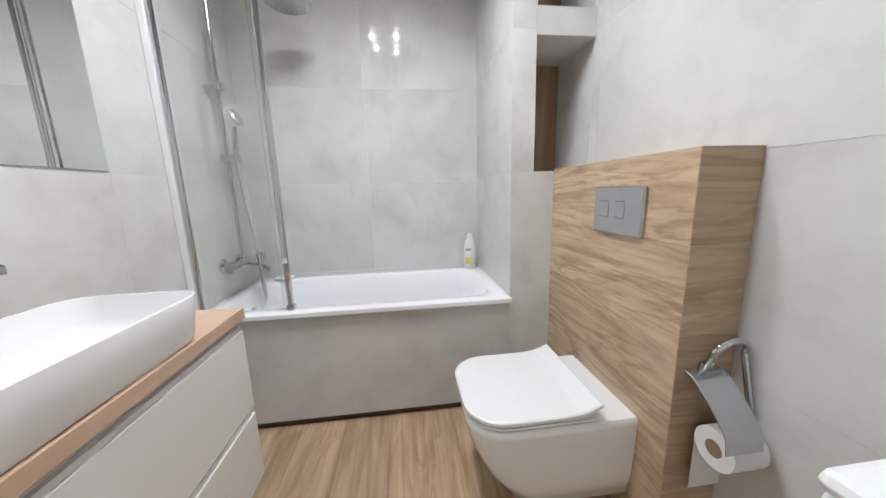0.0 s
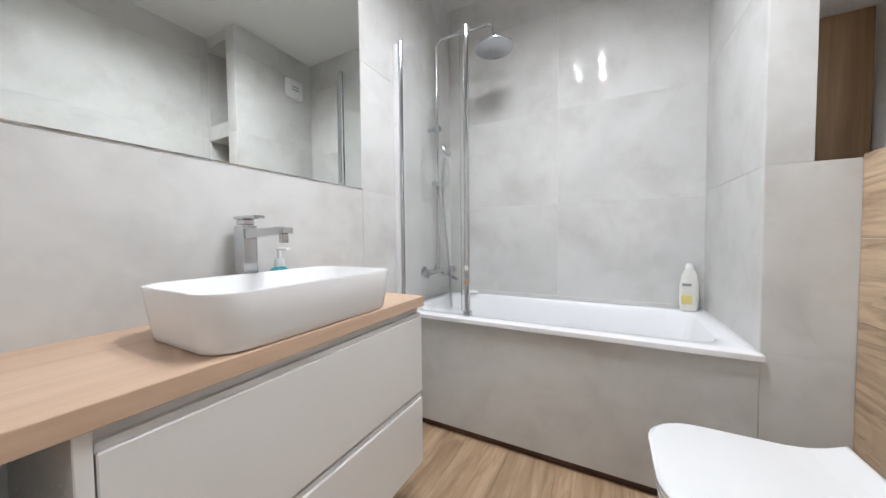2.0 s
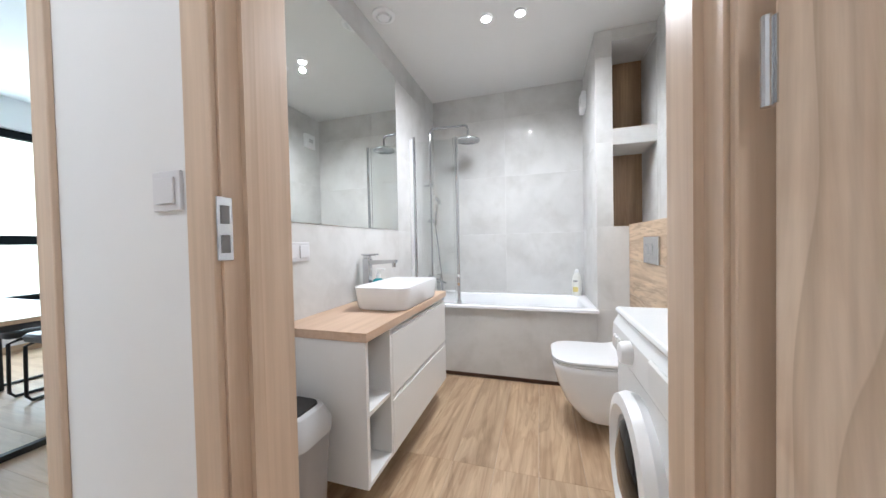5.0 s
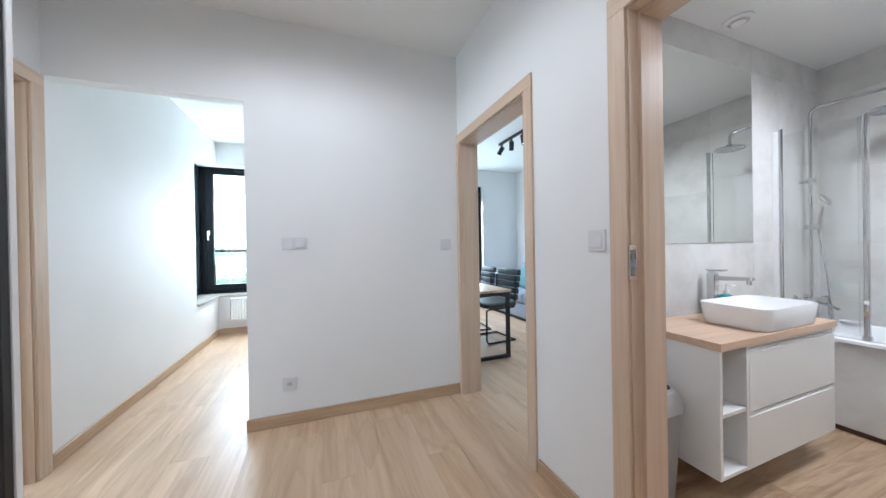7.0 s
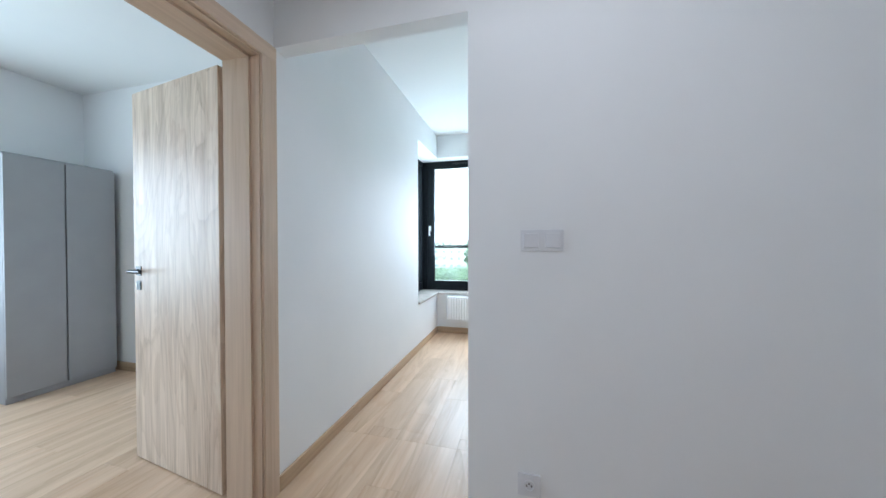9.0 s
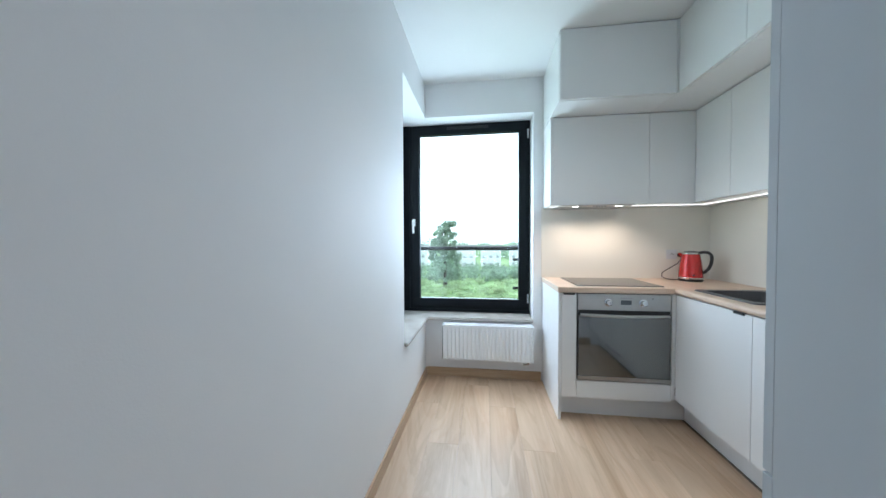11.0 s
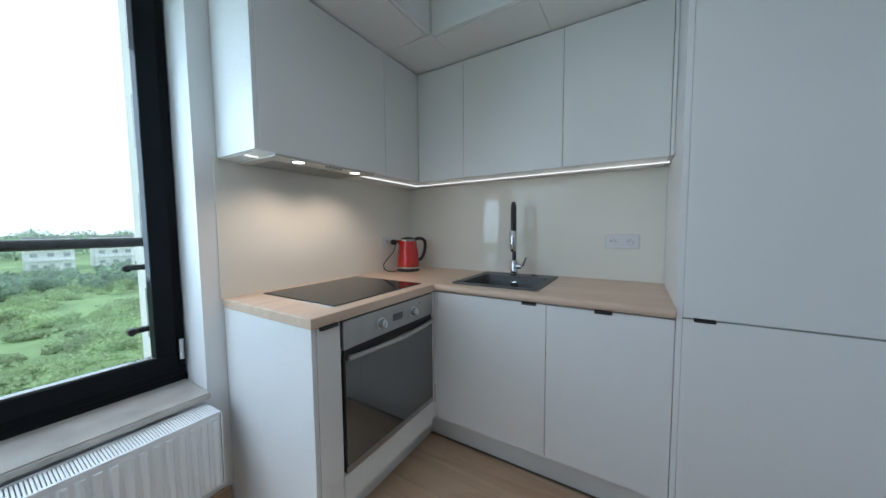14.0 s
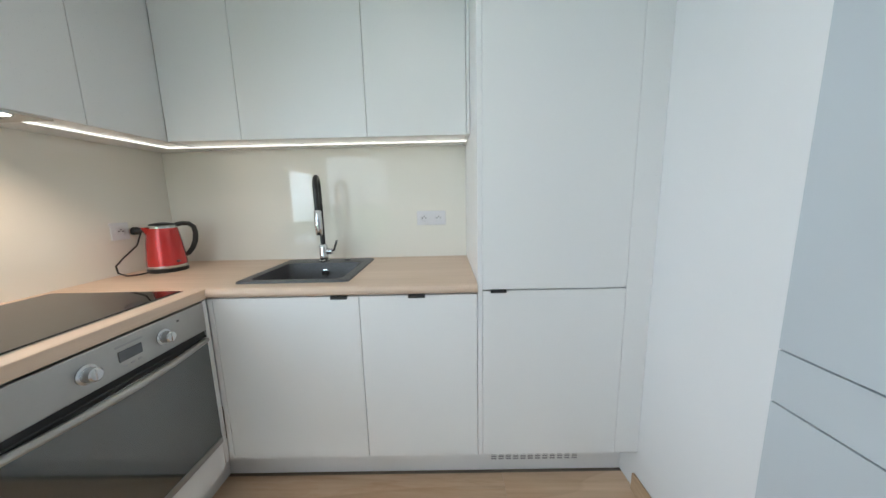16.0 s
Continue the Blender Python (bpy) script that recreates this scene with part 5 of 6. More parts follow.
# wall cabinets
ZU, ZT = 1.532, 2.207
uw = thing("wall_cabinet", (-3.45, -0.3, ZU), "white wall cabinet hiding the cooker hood", "cabinet", "kitchen wall cabinets")
part("side_panel", box(-3.595, -3.292, -0.742, -0.725, ZU, ZT, bevel=0.001), LACQ, uw)
part("door", box(-3.307, -3.287, -0.724, -0.027, ZU - 0.004, ZT - 0.004, bevel=0.0015), LACQ, uw)
part("filler_door", box(-3.307, -3.287, -0.025, 0.2875, ZU - 0.004, ZT - 0.004, bevel=0.0015), LACQ, uw)
part("carcass", box(-3.592, -3.309, -0.724, 0.58, ZU + 0.006, ZT), LACQ, uw)
part("bottom_panel", box(-3.592, -3.309, -0.724, 0.59, ZU - 0.002, ZU + 0.006), LACQ, uw)
for k, (x0, x1) in enumerate(((-3.2865, -2.956), (-2.954, -2.395), (-2.393, -1.955))):
    un = thing("wall_cabinet", ((x0 + x1) / 2, 0.4, ZU), "white handleless wall cabinet above the splashback", "cabinet", "kitchen wall cabinets")
    part("door", box(x0, x1, 0.288, 0.307, ZU - 0.004, ZT - 0.004, bevel=0.0015), LACQ, un)
    part("carcass", box(x0, x1, 0.309, 0.59, ZU, ZT), LACQ, un)
single("end_panel", box(-1.953, -1.940, 0.280, 0.594, ZU - 0.004, ZT), LACQ, "narrow white panel beside the fridge housing", "panel")
# deeper row under the ceiling
for nm, dims in (("west", ((-3.006, -2.987, -0.742, -0.010, 2.213, 2.683), (-3.595, -3.008, -0.745, -0.010, 2.210, 2.686))),):
    tw = thing("top_cabinet", (-3.3, -0.38, 2.2), "deep white cabinet under the ceiling above the hood", "cabinet", "kitchen top cabinets")
    part("door", box(*dims[0], bevel=0.0015), LACQ, tw)
    part("carcass", box(*dims[1], bevel=0.001), LACQ, tw)
for x0, x1 in ((-2.984, -2.459), (-2.457, -1.9405)):
    tn = thing("top_cabinet", ((x0 + x1) / 2, 0.3, 2.2), "deep white cabinet under the ceiling above the sink", "cabinet", "kitchen top cabinets")
    part("door", box(x0, x1, 0.0, 0.019, 2.213, 2.683, bevel=0.0015), LACQ, tn)
    part("carcass", box(x0, x1, 0.021, 0.594, 2.210, 2.686), LACQ, tn)
single("corner_panel", box(-3.595, -2.985, -0.008, 0.594, 2.210, 2.686), LACQ, "white corner box of the top cabinets", "cabinet")

# hood and light strips under the wall cabinets
ho_ = thing("cooker_hood", (-3.45, -0.38, ZU), "flat built-in hood with two warm round lamps", "hood")
part("body", box(-3.575, -3.292, -0.665, -0.115, ZU - 0.012, ZU - 0.003, bevel=0.002), surface("pale_steel", (0.60, 0.58, 0.54), 0.35, 0.3), ho_)
part("filter", box(-3.555, -3.39, -0.62, -0.16, ZU - 0.0145, ZU - 0.0125), STEEL, ho_, "steel mesh filter")
for y in (-0.545, -0.225):
    part("lamp_rim", lathe([(0.031, ZU - 0.012), (0.031, ZU - 0.015), (0.026, ZU - 0.016)], (-3.321, y, 0), 24), CHROME, ho_)
    part("lamp", lathe([(0.025, ZU - 0.0135), (0.024, ZU - 0.0175)], (-3.321, y, 0), 20), LITW, ho_, "lit warm diode lamp")
for k in range(5):
    part("button", box(-3.305, -3.295, -0.42 + k * 0.02, -0.41 + k * 0.02, ZU - 0.0205, ZU - 0.012), GREYPL, ho_)
for nm, dims in (("a", (-3.415, -3.407, -0.72, -0.668, ZU - 0.009, ZU - 0.0045)), ("b", (-3.415, -3.407, -0.105, 0.433, ZU - 0.009, ZU - 0.0045)), ("c", (-3.407, -1.945, 0.425, 0.433, ZU - 0.009, ZU - 0.0045))):
    single("light_strip", box(*dims), LEDM, "thin lit strip light under a wall cabinet", "light strip", "strip lights under cabinets")

# tall cabinet at the kitchen entrance
tc = thing("tall_cabinet", (-1.15, -0.72, 0), "tall pale grey glossy cabinet beside the kitchen entrance", "cabinet")
GLOSSW = surface("pale_grey_gloss_lacquer", (0.55, 0.59, 0.62), 0.16, vary=0.01, scale=2, grain=60, relief=0.015)
part("body", box(-1.2725, -0.972, -0.83, -0.47, 0.0, 2.686), GLOSSW, tc)
part("upper_door", box(-1.290, -1.273, -0.83, -0.47, 0.890, 2.68, bevel=0.001), GLOSSW, tc)
part("drawer", box(-1.290, -1.273, -0.83, -0.47, 0.760, 0.886, bevel=0.001), GLOSSW, tc)
part("lower_door", box(-1.290, -1.273, -0.83, -0.47, 0.08, 0.756, bevel=0.001), GLOSSW, tc)

# radiator below the window
ra = thing("radiator", (-3.5, -1.24, 0.2), "white ribbed panel radiator under the window sill", "radiator")
part("front_panel", box(-3.455, -3.447, -1.645, -0.868, 0.235, 0.530, bevel=0.003), ENAMEL, ra)
for k in range(22):
    y = -1.625 + k * 0.0345
    part("rib", loft([[(-3.448, y, 0.25), (-3.440, y + 0.006, 0.25), (-3.440, y + 0.019, 0.25), (-3.448, y + 0.025, 0.25)], [(-3.448, y, 0.515), (-3.440, y + 0.006, 0.515), (-3.440, y + 0.019, 0.515), (-3.448, y + 0.025, 0.515)]]), ENAMEL, ra)
part("rear_panel", box(-3.560, -3.552, -1.645, -0.868, 0.235, 0.530, bevel=0.003), ENAMEL, ra)
for y in (-1.652, -0.867):
    part("side_cover", box(-3.565, -3.443, y - 0.004 if y < -1 else y, y if y < -1 else y + 0.004, 0.235, 0.535, bevel=0.001), ENAMEL, ra)
for k in range(92):
    part("grille_bar", box(-3.552, -3.455, -1.642 + k * 0.0084, -1.6362 + k * 0.0084, 0.530, 0.537), ENAMEL, ra)
part("grille_rail", box(-3.560, -3.552, -1.65, -0.866, 0.530, 0.540), ENAMEL, ra)
part("grille_rail", box(-3.455, -3.445, -1.65, -0.866, 0.530, 0.540), ENAMEL, ra)
for y in (-1.5, -1.0):
    part("wall_bracket", box(-3.6, -3.56, y, y + 0.03, 0.26, 0.50), ENAMEL, ra)
part("valve", tube([(-3.51, -0.90, 0.235), (-3.51, -0.90, 0.205), (-3.51, -0.94, 0.195), (-3.59, -0.94, 0.195)], 0.009, 8), CHROME, ra, "chrome valve connection", smooth=True)
for ob in ra.children:
    ob.data.transform(Matrix.Translation((0, 0.025, -0.026)))

# black ceiling spot of the kitchen
kl = thing("ceiling_spotlight", (-2.3, -0.97, H), "small black cylinder spotlight on the kitchen ceiling", "spotlight")
part("canopy", lathe([(0.04, H), (0.04, H - 0.015), (0.01, H - 0.018)], (-2.3, -0.97, 0), 20), BLACKM, kl, smooth=True)
part("can", lathe([(0.030, H - 0.02), (0.030, H - 0.11), (0.026, H - 0.11), (0.024, H - 0.10)], (-2.3, -0.97, 0), 20), BLACKM, kl, smooth=True)
part("lens", lathe([(0.0235, H - 0.101), (0.018, H - 0.104)], (-2.3, -0.97, 0), 16), LITW, kl, "lit lens")

# ---- living room ----
tb = thing("dining_table", (-1.8, 1.1, 0), "pale oak table with black steel box frame legs", "table")
part("tabletop", box(-2.60, -1.195, 0.80, 1.43, 0.690, 0.715, bevel=0.003), LAMINATE, tb)
for x in (-1.225, -2.57):
    for y in (0.83, 1.40):
        part("leg", box(x - 0.018, x + 0.018, y - 0.018, y + 0.018, 0.0, 0.689, bevel=0.002), BLACKST, tb)
    part("crossbar", box(x - 0.018, x + 0.018, 0.848, 1.382, 0.0, 0.034, bevel=0.002), BLACKST, tb)
    part("crossbar", box(x - 0.018, x + 0.018, 0.848, 1.382, 0.655, 0.689, bevel=0.002), BLACKST, tb)
for y in (0.83, 1.40):
    part("rail", box(-2.552, -1.243, y - 0.016, y + 0.016, 0.655, 0.689, bevel=0.002), BLACKST, tb)
part("rail", box(-2.552, -1.243, 0.814, 0.846, 0.12, 0.152, bevel=0.002), BLACKST, tb)


def sled_chair(at, turn):
    """Padded chair on a bent steel sled; built facing -y at the origin."""
    c = thing("dining_chair", (0, 0, 0), "dark grey leatherette chair on black sled legs", "chair", "dining chairs")
    part("seat", loft([rrect(0, 0, z, w, w, 0.06) for z, w in ((0.43, 0.42), (0.44, 0.45), (0.475, 0.46), (0.49, 0.43))]), LEATHER, c, smooth=True)
    for k in range(5):
        z0 = 0.50 + k * 0.076
        y0 = 0.20 + 0.012 * k
        part("back_cushion", box(-0.22, 0.22, y0, y0 + 0.045, z0, z0 + 0.072, bevel=0.014, seg=3), LEATHER, c, "horizontal padded rib", smooth=True)
    for s in (-1, 1):
        x = s * 0.20
        pts = [(x, 0.22, 0.80), (x, 0.20, 0.45), (x, 0.19, 0.42), (x, -0.16, 0.42), (x, -0.21, 0.40), (x, -0.215, 0.05), (x, -0.19, 0.012), (x, 0.20, 0.012)]
        part("sled_leg", tube(pts, 0.011, 8), BLACKST, c, smooth=True)
    part("stretcher", tube([(-0.2, 0.20, 0.012), (0.2, 0.20, 0.012)], 0.011, 8), BLACKST, c, smooth=True)
    c.matrix_basis = pose(*at, 0, 0, turn)
    return c


ch = sled_chair((-1.87, 1.58, 0), 4)
copy_thing(ch, pose(-2.45, 1.58, 0, 0, 0, -5))

so = thing("sofa", (-1.9, 2.9, 0), "long grey-blue fabric corner sofa along the wall", "sofa")
part("base", box(-3.55, -0.2, 2.52, 3.30, 0.05, 0.27, bevel=0.02, seg=2), SOFA, so)
part("toe", box(-3.50, -0.25, 2.56, 3.26, 0.0, 0.05), BLACKM, so, "dark recessed toe")
for x0, x1 in ((-3.54, -2.44), (-2.43, -1.33), (-1.32, -0.21)):
    part("seat_cushion", box(x0, x1, 2.50, 3.12, 0.272, 0.43, bevel=0.045, seg=4), SOFA, so, smooth=True, auto=80)
for x0, x1 in ((-3.54, -2.44), (-2.43, -1.33), (-1.32, -0.21)):
    part("back_cushion", box(x0, x1, 3.08, 3.30, 0.40, 0.74, bevel=0.06, seg=4), SOFA, so, smooth=True, auto=80)
part("armrest", box(-3.78, -3.56, 2.50, 3.30, 0.05, 0.66, bevel=0.03, seg=3), SOFA, so, smooth=True, auto=80)

for ob in so.children:
    ob.data.transform(Matrix.Translation((0, -0.08, 0)))


def pillow(at, tilt, turn, m, label, size=0.47):
    n = 10
    bm = bmesh.new()
    gv = {}
    for s in (1, -1):
        for i in range(n + 1):
            for j in range(n + 1):
                u, v = 2 * i / n - 1, 2 * j / n - 1
                pin = 1 - 0.10 * (1 - u * u) * abs(v) ** 2 - 0.0
                pin2 = 1 - 0.10 * (1 - v * v) * abs(u) ** 2
                h = 0.075 * (max(0, (1 - u ** 4)) * max(0, (1 - v ** 4))) ** 0.5
                edge = i in (0, n) or j in (0, n)
                if edge and s < 0:
                    gv[(s, i, j)] = gv[(1, i, j)]
                else:
                    gv[(s, i, j)] = bm.verts.new((u * size / 2 * pin2, s * h, v * size / 2 * pin))
        for i in range(n):
            for j in range(n):
                q = [gv[(s, i, j)], gv[(s, i + 1, j)], gv[(s, i + 1, j + 1)], gv[(s, i, j + 1)]]
                bm.faces.new(q if s < 0 else q[::-1])
    bmesh.ops.recalc_face_normals(bm, faces=bm.faces)
    p = single("cushion", bm, m, label, "cushion", "sofa cushions", smooth=True)
    p.matrix_basis = pose(*at, tilt, 0, 0) @ pose(0, 0, 0, 0, turn, 0)
    return p


pillow((-2.95, 2.90, 0.635), -24, 6, TEALD, "dark teal velvet cushion leaning on the sofa back")
pillow((-2.18, 2.85, 0.655), -26, 14, TEAL, "teal velvet cushion leaning on the sofa back", 0.5)
pillow((-1.62, 2.84, 0.64), -22, -8, PALE, "pale grey cushion leaning on the sofa back")
pillow((-0.95, 2.87, 0.64), -24, 5, TEAL, "teal velvet cushion on the sofa")

tr = thing("track_light", (-1.3, 2.05, H), "black ceiling track with five cylinder spots", "track light")
part("track", box(-2.40, -0.15, 2.035, 2.065, 2.655, 2.689, bevel=0.002), BLACKM, tr)
for k, (x, ax, ay) in enumerate(((-2.32, -0.8, -0.3), (-2.08, -0.7, 0.4), (-1.82, 0.1, 0.1), (-1.42, -0.6, -0.4), (-1.12, 0.1, 0.2))):
    st = lathe([(0.012, 2.655), (0.012, 2.62)], (x, 2.05, 0), 10)
    part("stem", st, BLACKM, tr)
    R = Vector((ax, ay, -1)).to_track_quat("-Z", "Y").to_matrix()
    cn = lathe([(0.030, 0.02), (0.032, 0.015), (0.032, -0.10), (0.027, -0.10), (0.026, -0.085)], (0, 0, 0), 20)
    gl = lathe([(0.0255, -0.088), (0.020, -0.090)], (0, 0, 0), 16)
    for bm_ in (cn, gl):
        for v in bm_.verts:
            v.co = R @ v.co + Vector((x, 2.05, 2.60))
    hd_ = part("spot_head", cn, BLACKM, tr, "black cylinder spot head", smooth=True)
    part("lens", gl, LIT, hd_, "lit lens")

# ---- bedroom: a dark wardrobe glimpsed past the open door ----
bw = thing("bedroom_wardrobe", (0.2, -4.6, 0), "dark grey low wardrobe against the bedroom wall", "wardrobe")
part("body", box(-1.55, -0.9, -4.88, -4.40, 0.0, 1.9, bevel=0.004), GREYPL, bw)
part("door", box(-1.55, -1.23, -4.40, -4.38, 0.05, 1.88, bevel=0.002), GREYPL, bw)
part("door", box(-1.22, -0.90, -4.40, -4.38, 0.05, 1.88, bevel=0.002), GREYPL, bw)

# ---- outside ----
GZ = -9.5
gm = bmesh.new()
bmesh.ops.create_grid(gm, x_segments=60, y_segments=60, size=900)
for v in gm.verts:
    v.co = Vector((v.co.x - 600, v.co.y, GZ + 0.8 * noise.noise(Vector((v.co.x, v.co.y, 0)) * 0.02)))
fixed("ground", gm, GRASS, "wide green meadow with scrub below the windows", "ground", smooth=True)

rng = random.Random(4)


def clump(bm, c, r, n, leaf, flat=0.8):
    """Many small leaf cards scattered through an uneven ball."""
    for _ in range(n):
        d = Vector((rng.gauss(0, 1), rng.gauss(0, 1), rng.gauss(0, 1))).normalized()
        p = Vector(c) + Vector((d.x, d.y, d.z * flat)) * r * (0.55 + 0.5 * rng.random())
        s = leaf * (0.6 + 0.8 * rng.random())
        a = Vector((rng.gauss(0, 1), rng.gauss(0, 1), rng.gauss(0, 1))).normalized()
        b = a.cross(d if abs(a.dot(d)) < 0.95 else Vector((0, 0, 1))).normalized()
        vs = [bm.verts.new(p + s * q) for q in (a, b * 0.6, -a, -b * 0.6)]
        bm.faces.new(vs)


def tree(at, h, spread, m, label, clumps=26, leaves=150, leaf=0.45):
    t = thing("tree", at, label, "tree")
    x, y, z = at
    tk = loft([[(x + r * math.cos(6.283 * k / 8) + 0.25 * q, y + r * math.sin(6.283 * k / 8), z + h * q) for k in range(8)] for q, r in ((0, 0.032 * h), (0.2, 0.022 * h), (0.5, 0.016 * h), (0.85, 0.006 * h))])
    for k in range(9):
        a = rng.random() * 6.28
        q = 0.25 + 0.06 * k
        tube([(x + 0.25 * q, y, z + h * q), (x + spread * 0.22 * math.cos(a), y + spread * 0.22 * math.sin(a), z + h * (q + 0.12)), (x + spread * 0.42 * math.cos(a), y + spread * 0.42 * math.sin(a), z + h * (q + 0.2))], 0.006 * h, 5, tk)
    part("trunk", tk, BARK, t)
    cr = bmesh.new()
    for k in range(clumps):
        q = 0.12 + 0.80 * rng.random()
        w = spread * (0.88 - 0.42 * q ** 2)
        a, d = rng.random() * 6.28, w * rng.random() ** 0.5
        clump(cr, (x + d * math.cos(a), y + d * math.sin(a), z + h * q), spread * (0.12 + 0.14 * rng.random()), leaves, leaf)
    part("crown", cr, m, t)
    return t


tree((-73, -10.4, GZ), 16.7, 4.3, LEAF1_HAZED, "tall broad leafy tree standing alone in the meadow", 120, 95, 0.24)
tree((-150, 62, GZ), 15, 4.5, LEAF1_HAZED, "distant leafy tree above the scrub line", 20, 90, 0.6)
tree((-128, -60, GZ), 12, 4.5, LEAF1_HAZED, "distant leafy tree near pale houses", 20, 90, 0.6)

# scrub and the far woods
near = bmesh.new()
for _ in range(760):
    d = 24 + 70 * rng.random()
    a = radians(180 + rng.uniform(-52, 40))
    r = 0.5 + 1.6 * rng.random() ** 2
    for _k in range(3):
        clump(near, (d * math.cos(a) + rng.gauss(0, r * 0.7), d * math.sin(a) + rng.gauss(0, r * 0.7), GZ + r * 0.35), r * (0.5 + 0.5 * rng.random()), 62, 0.17, 0.6)
tagged(part("bushes", near, LEAF2), "loose light green bushes scattered over the meadow", "bushes", "", "stuff")
far = bmesh.new()
for _ in range(520):
    d = 86 + 38 * rng.random()
    a = radians(180 + rng.uniform(-56, 48))
    r = 1.0 + 1.1 * rng.random()
    clump(far, (d * math.cos(a), d * math.sin(a), GZ + r * 0.7), r, 60, 0.42, 0.9)
for _ in range(420):
    d = 195 + 200 * rng.random()
    a = radians(180 + rng.uniform(-56, 48))
    r = (3.0 + 2.2 * rng.random() + (2.2 if a > radians(185) else 0.0)) * (0.6 + d / 500)
    clump(far, (d * math.cos(a), d * math.sin(a), GZ + r * 1.1), r, 70, 0.85, 1.0)
tagged(part("far_woods", far, LEAF1_HAZED), "band of green trees and scrub in the distance", "woods", "", "stuff")


def house(at, w, d, h, turn, storeys, label, m=RENDERW):
    """Flat-roofed block with storeys of windows and balconies; built at the origin."""
    hs_ = thing("apartment_house", (0, 0, 0), label, "house", "distant apartment houses")
    part("wall", box(-w / 2, w / 2, -d / 2, d / 2, 0, h), m, hs_)
    part("roof", box(-w / 2 - 0.2, w / 2 + 0.2, -d / 2 - 0.2, d / 2 + 0.2, h, h + 0.35), ROOFG, hs_)
    fh = h / storeys
    n = max(3, int(w / 3.2))
    for s in range(storeys):
        for k in range(n):
            x = -w / 2 + w * (k + 0.5) / n
            part("window", box(x - 0.6, x + 0.6, -d / 2 - 0.05, -d / 2 + 0.05, s * fh + 1.0, s * fh + fh - 1.0), FACGL, hs_)
        if s:
            part("balcony", box(-w / 2, w / 2, -d / 2 - 0.6, -d / 2 - 0.051, s * fh - 0.12, s * fh + 0.12), RENDERW, hs_)
    hs_.matrix_basis = pose(*at, 0, 0, turn)
    return hs_


ha = house((-138, -38, GZ), 24, 10, 9.3, 90, 3, "long white apartment house with balconies beyond the meadow")
for x, y, tn in ((-146, -68, 97), (-150, 46, 84), (-156, 78, 80), (-150, -100, 100)):
    copy_thing(ha, pose(x, y, GZ, 0, 0, tn))
hc = house((-137, -9.5, GZ), 8.5, 9, 8.9, 90, 3, "small white apartment house with balconies beyond the meadow")
for x, y, tn in ((-139, 1.5, 89), (-141, 14, 88), (-144, 27, 87)):
    copy_thing(hc, pose(x, y, GZ, 0, 0, tn))
tw_ = thing("tower_block", (-700, 250, GZ), "hazy high-rise block on the horizon", "tower")
part("wall", box(-712, -698, 244, 262, GZ, 44), surface("hazy_grey", (0.42, 0.46, 0.50), 0.9), tw_)

# wing of the same building
wg = thing("building_wing", (-13, 7, GZ), "white plastered wing of the building with balconies", "building")
part("wall", box(-16.2, -9.5, 2.0, 14, GZ, 22), RENDERW, wg)
part("roof", box(-16.5, -9.3, 1.8, 14.2, 22, 22.4), ROOFG, wg)
for s in range(9):
    z = GZ + 0.6 + s * 3.0
    if z > 20:
        break
    part("balcony", box(-17.4, -16.19, 2.3, 6.0, z - 0.1, z + 0.12), RENDERW, wg)
    part("balustrade", box(-17.4, -17.34, 2.3, 6.0, z + 0.12, z + 1.1), ROOFG, wg)
    for x0 in (-15.4, -12.4):
        part("window", box(x0, x0 + 1.5, 1.95, 2.05, z + 0.7, z + 2.3), FACGL, wg)
    part("facade_panel", box(-13.6, -12.6, 1.96, 2.04, z + 0.3, z + 2.6), FACOR, wg, "ochre facade panel")

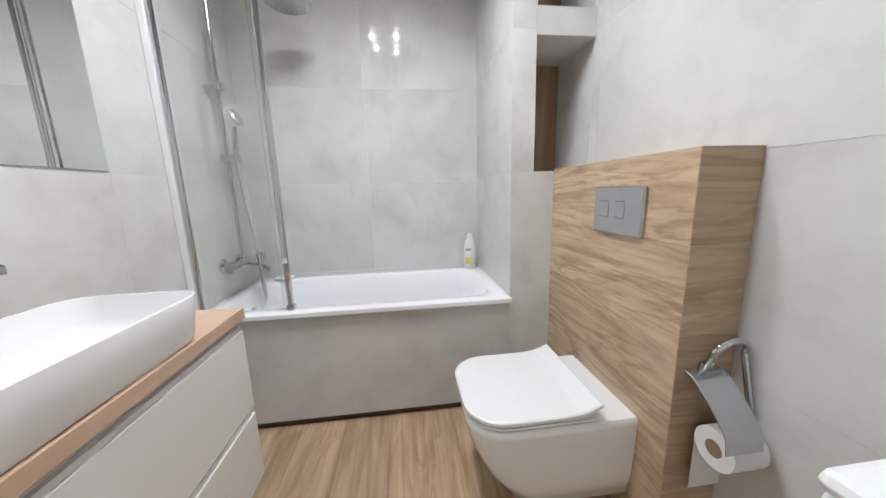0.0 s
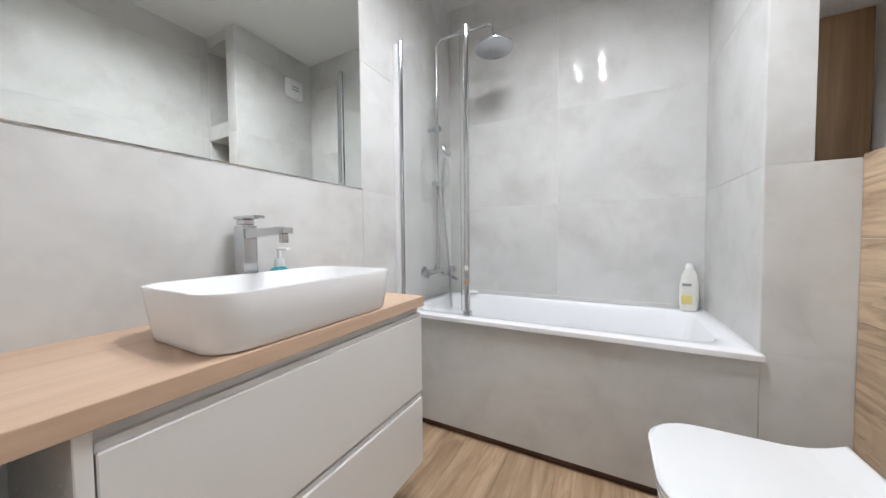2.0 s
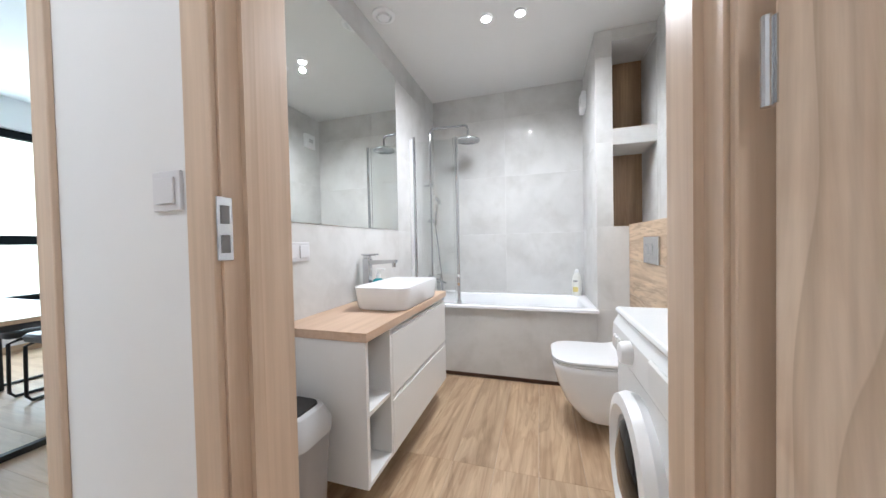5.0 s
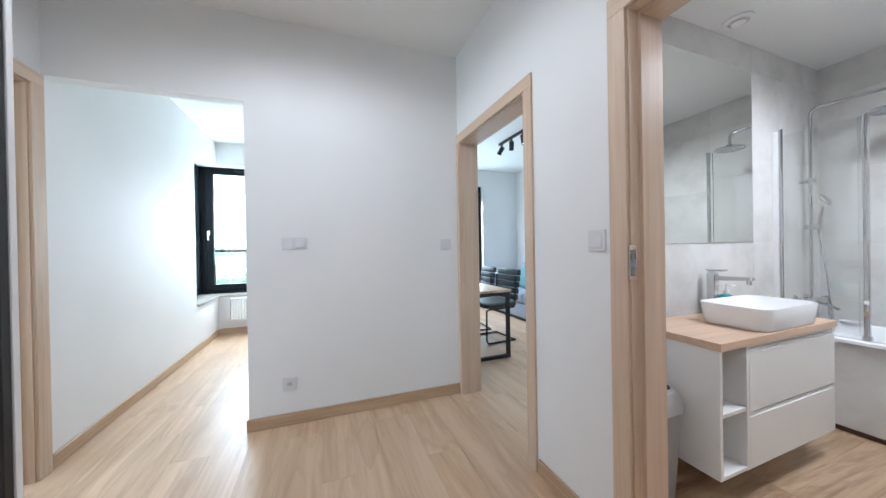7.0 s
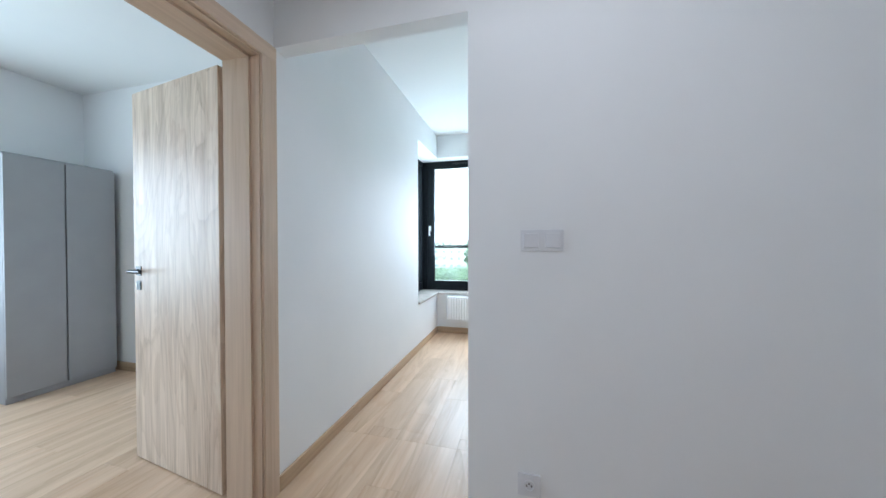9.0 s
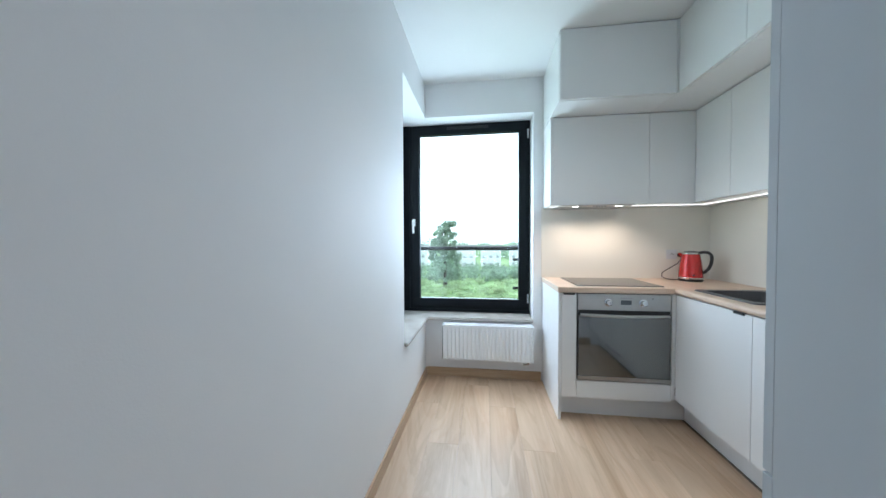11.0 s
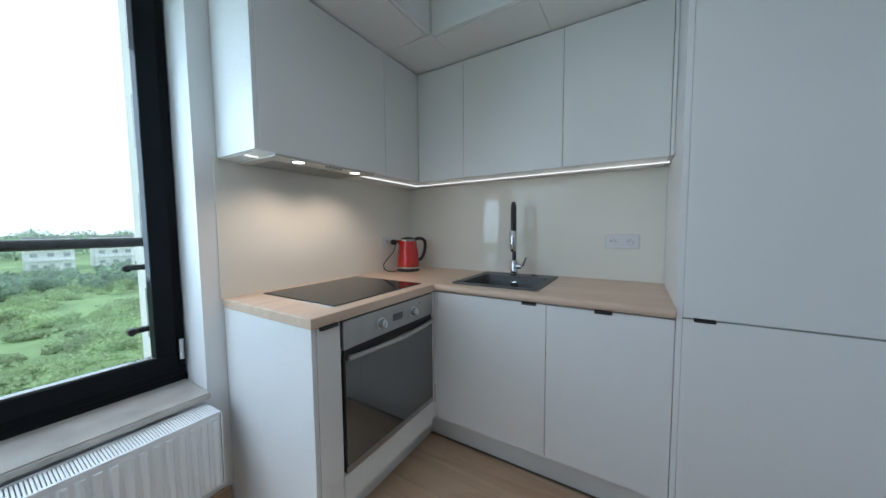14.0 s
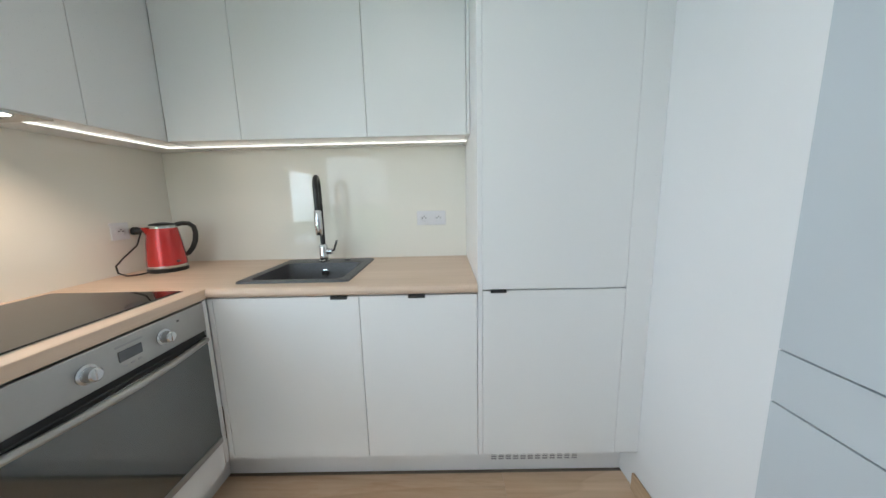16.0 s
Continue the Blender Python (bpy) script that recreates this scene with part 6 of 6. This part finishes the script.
# ---- tiles and planks ----
def tiles(parent, name, m, face, at, u, v, du, dv, u0=0.0, v0=0.0, thick=0.008, gap=0.0011, holes=(), bond=0.0):
    """Rectangular pieces on a plane. face: 'x+', 'x-', 'y-', 'z'; at: the backing plane; u, v: ranges; joints pass through u0, v0."""
    cache = {}
    row = 0
    b = v0 + math.floor((v[0] - v0) / dv) * dv
    while b < v[1] - 1e-6:
        off = bond * du * (row % 3)
        a = u0 + off + math.floor((u[0] - u0 - off) / du) * du
        while a < u[1] - 1e-6:
            p0, p1 = max(a, u[0]) + gap / 2, min(a + du, u[1]) - gap / 2
            q0, q1 = max(b, v[0]) + gap / 2, min(b + dv, v[1]) - gap / 2
            cu, cv_ = (p0 + p1) / 2, (q0 + q1) / 2
            if p1 - p0 > 0.012 and q1 - q0 > 0.012 and not any(h[0] < cu < h[1] and h[2] < cv_ < h[3] for h in holes):
                w, h = round(p1 - p0, 4), round(q1 - q0, 4)
                key = (w, h)
                if key not in cache:
                    e = 0.0007
                    bm = bmesh.new()
                    base = [(-w / 2, -h / 2), (w / 2, -h / 2), (w / 2, h / 2), (-w / 2, h / 2)]
                    top = [(-w / 2 + e, -h / 2 + e), (w / 2 - e, -h / 2 + e), (w / 2 - e, h / 2 - e), (-w / 2 + e, h / 2 - e)]

                    def at3(s, t, d):
                        if face == "z":
                            return (s, t, d)
                        if face[0] == "x":
                            return (d if face[1] == "+" else -d, s, t)
                        return (s, d if face[1] == "+" else -d, t)

                    loft([[at3(s, t, 0) for s, t in base], [at3(s, t, thick - e) for s, t in base], [at3(s, t, thick) for s, t in top]], True, True, bm)
                    me = bpy.data.meshes.new(name)
                    bm.to_mesh(me)
                    bm.free()
                    me.materials.append(m)
                    cache[key] = me
                ob = new(name, cache[key])
                ob.parent = parent
                ob.location = (cu, cv_, at) if face == "z" else ((at, cu, cv_) if face[0] == "x" else (cu, at, cv_))
            a += du
        b += dv
        row += 1


def backed(name):
    return bpy.data.objects[name]


ZR = 0.59
tiles(backed("wall_bath_west"), "tile", TILE, "x+", 0.377, (0.785, 3.197), (0, HB), 1.165, 0.575, 1.145, 0.0125)
tiles(backed("wall_bath_north"), "tile", TILE, "y-", 3.198, (0.386, 1.792), (0.5, HB), 1.2, 0.55, 1.10, ZR)
tiles(shaft, "tile", TILE, "x-", 1.793, (2.546, 3.189), (0.5, HB), 1.2, 0.5775, 2.546, 0.0)
tiles(shaft, "tile", TILE, "y-", 2.553, (1.786, 1.892), (1.155, HB), 1.2, 0.5775, 1.786, 0.0)
tiles(shaft, "tile", TILE, "y-", 2.553, (1.786, 1.986), (0.035, 1.155), 1.2, 0.5775, 1.786, 0.0)
tiles(shaft, "tile", TILE, "y-", 2.553, (1.892, 2.154), (1.71, 1.82), 1.2, 0.2, 1.786, 1.71)
tiles(shaft, "tile", TILE, "y-", 2.553, (1.892, 2.154), (2.41, HB), 1.2, 0.2, 1.786, 2.41)
# Niche backs take the darkened oak, with the recess shade painted in.
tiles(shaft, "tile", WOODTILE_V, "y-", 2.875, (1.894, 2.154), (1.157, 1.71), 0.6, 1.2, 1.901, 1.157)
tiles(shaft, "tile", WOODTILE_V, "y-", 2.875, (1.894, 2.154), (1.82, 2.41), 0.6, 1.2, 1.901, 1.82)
tiles(backed("wall_bath_east"), "tile", TILE, "x-", 2.163, (0.785, 1.84), (0, 1.155), 1.2, 0.5775, 0.785, 0.0)
tiles(backed("wall_bath_east"), "tile", TILE, "x-", 2.163, (0.785, 2.553), (1.1552, HB), 1.2, 0.5775, 1.30, 0.0)
tiles(backed("wall_bath_east"), "tile", TILE, "x-", 2.163, (2.556, 2.866), (1.16, 1.708), 1.2, 0.5775, 1.30, 1.16)
tiles(backed("wall_bath_east"), "tile", TILE, "x-", 2.163, (2.556, 2.866), (1.823, 2.407), 1.2, 0.5775, 1.30, 1.823)
tiles(half, "plank_tile", WOODTILE_H, "x-", 1.995, (1.8305, 2.545), (0.0, 1.164), 1.2, 0.2325, 1.8305, 0.0, thick=0.010, gap=0.0015)
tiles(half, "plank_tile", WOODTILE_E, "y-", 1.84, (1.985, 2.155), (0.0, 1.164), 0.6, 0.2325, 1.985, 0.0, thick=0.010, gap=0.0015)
tiles(half, "plank_tile", WOODTILE_H, "z", 1.156, (1.985, 2.155), (1.83, 2.544), 0.6, 1.2, 1.985, 1.83, thick=0.008)
tiles(tub, "tile", TILE, "y-", 2.553, (0.386, 1.786), (0.035, 0.552), 1.4, 0.6, 0.386, 0.035)
for ob in [o for o in tub.children if o.name.startswith("tile")]:
    ob.matrix_parent_inverse = Matrix.Translation(-tub.location)
tiles(floor_bath, "plank_tile", WOODTILE, "z", -0.004, (0.386, 2.162), (0.76, 3.19), 0.20, 1.2, 0.386, 0.40, thick=0.004, gap=0.0008)
tiles(floor, "plank", LAMINATE, "z", -0.008, (-3.6, -1.25), (-1.80, 0.1), 1.28, 0.193, -3.1, -1.80, thick=0.008, gap=0.0005, bond=0.37)
tiles(floor, "plank", LAMINATE, "z", -0.008, (-1.25, 3.0), (-1.80, 0.76), 1.28, 0.193, -3.1, -1.80, thick=0.008, gap=0.0005, bond=0.37)
tiles(floor, "plank", LAMINATE, "z", -0.008, (-3.9, 0.265), (0.76, 3.35), 1.28, 0.193, -3.1, 0.76, thick=0.008, gap=0.0005, bond=0.37)
tiles(floor, "plank", LAMINATE, "z", -0.008, (-1.6, 2.4), (-5.0, -1.80), 1.28, 0.193, -1.6, -5.0, thick=0.008, gap=0.0005, bond=0.37)
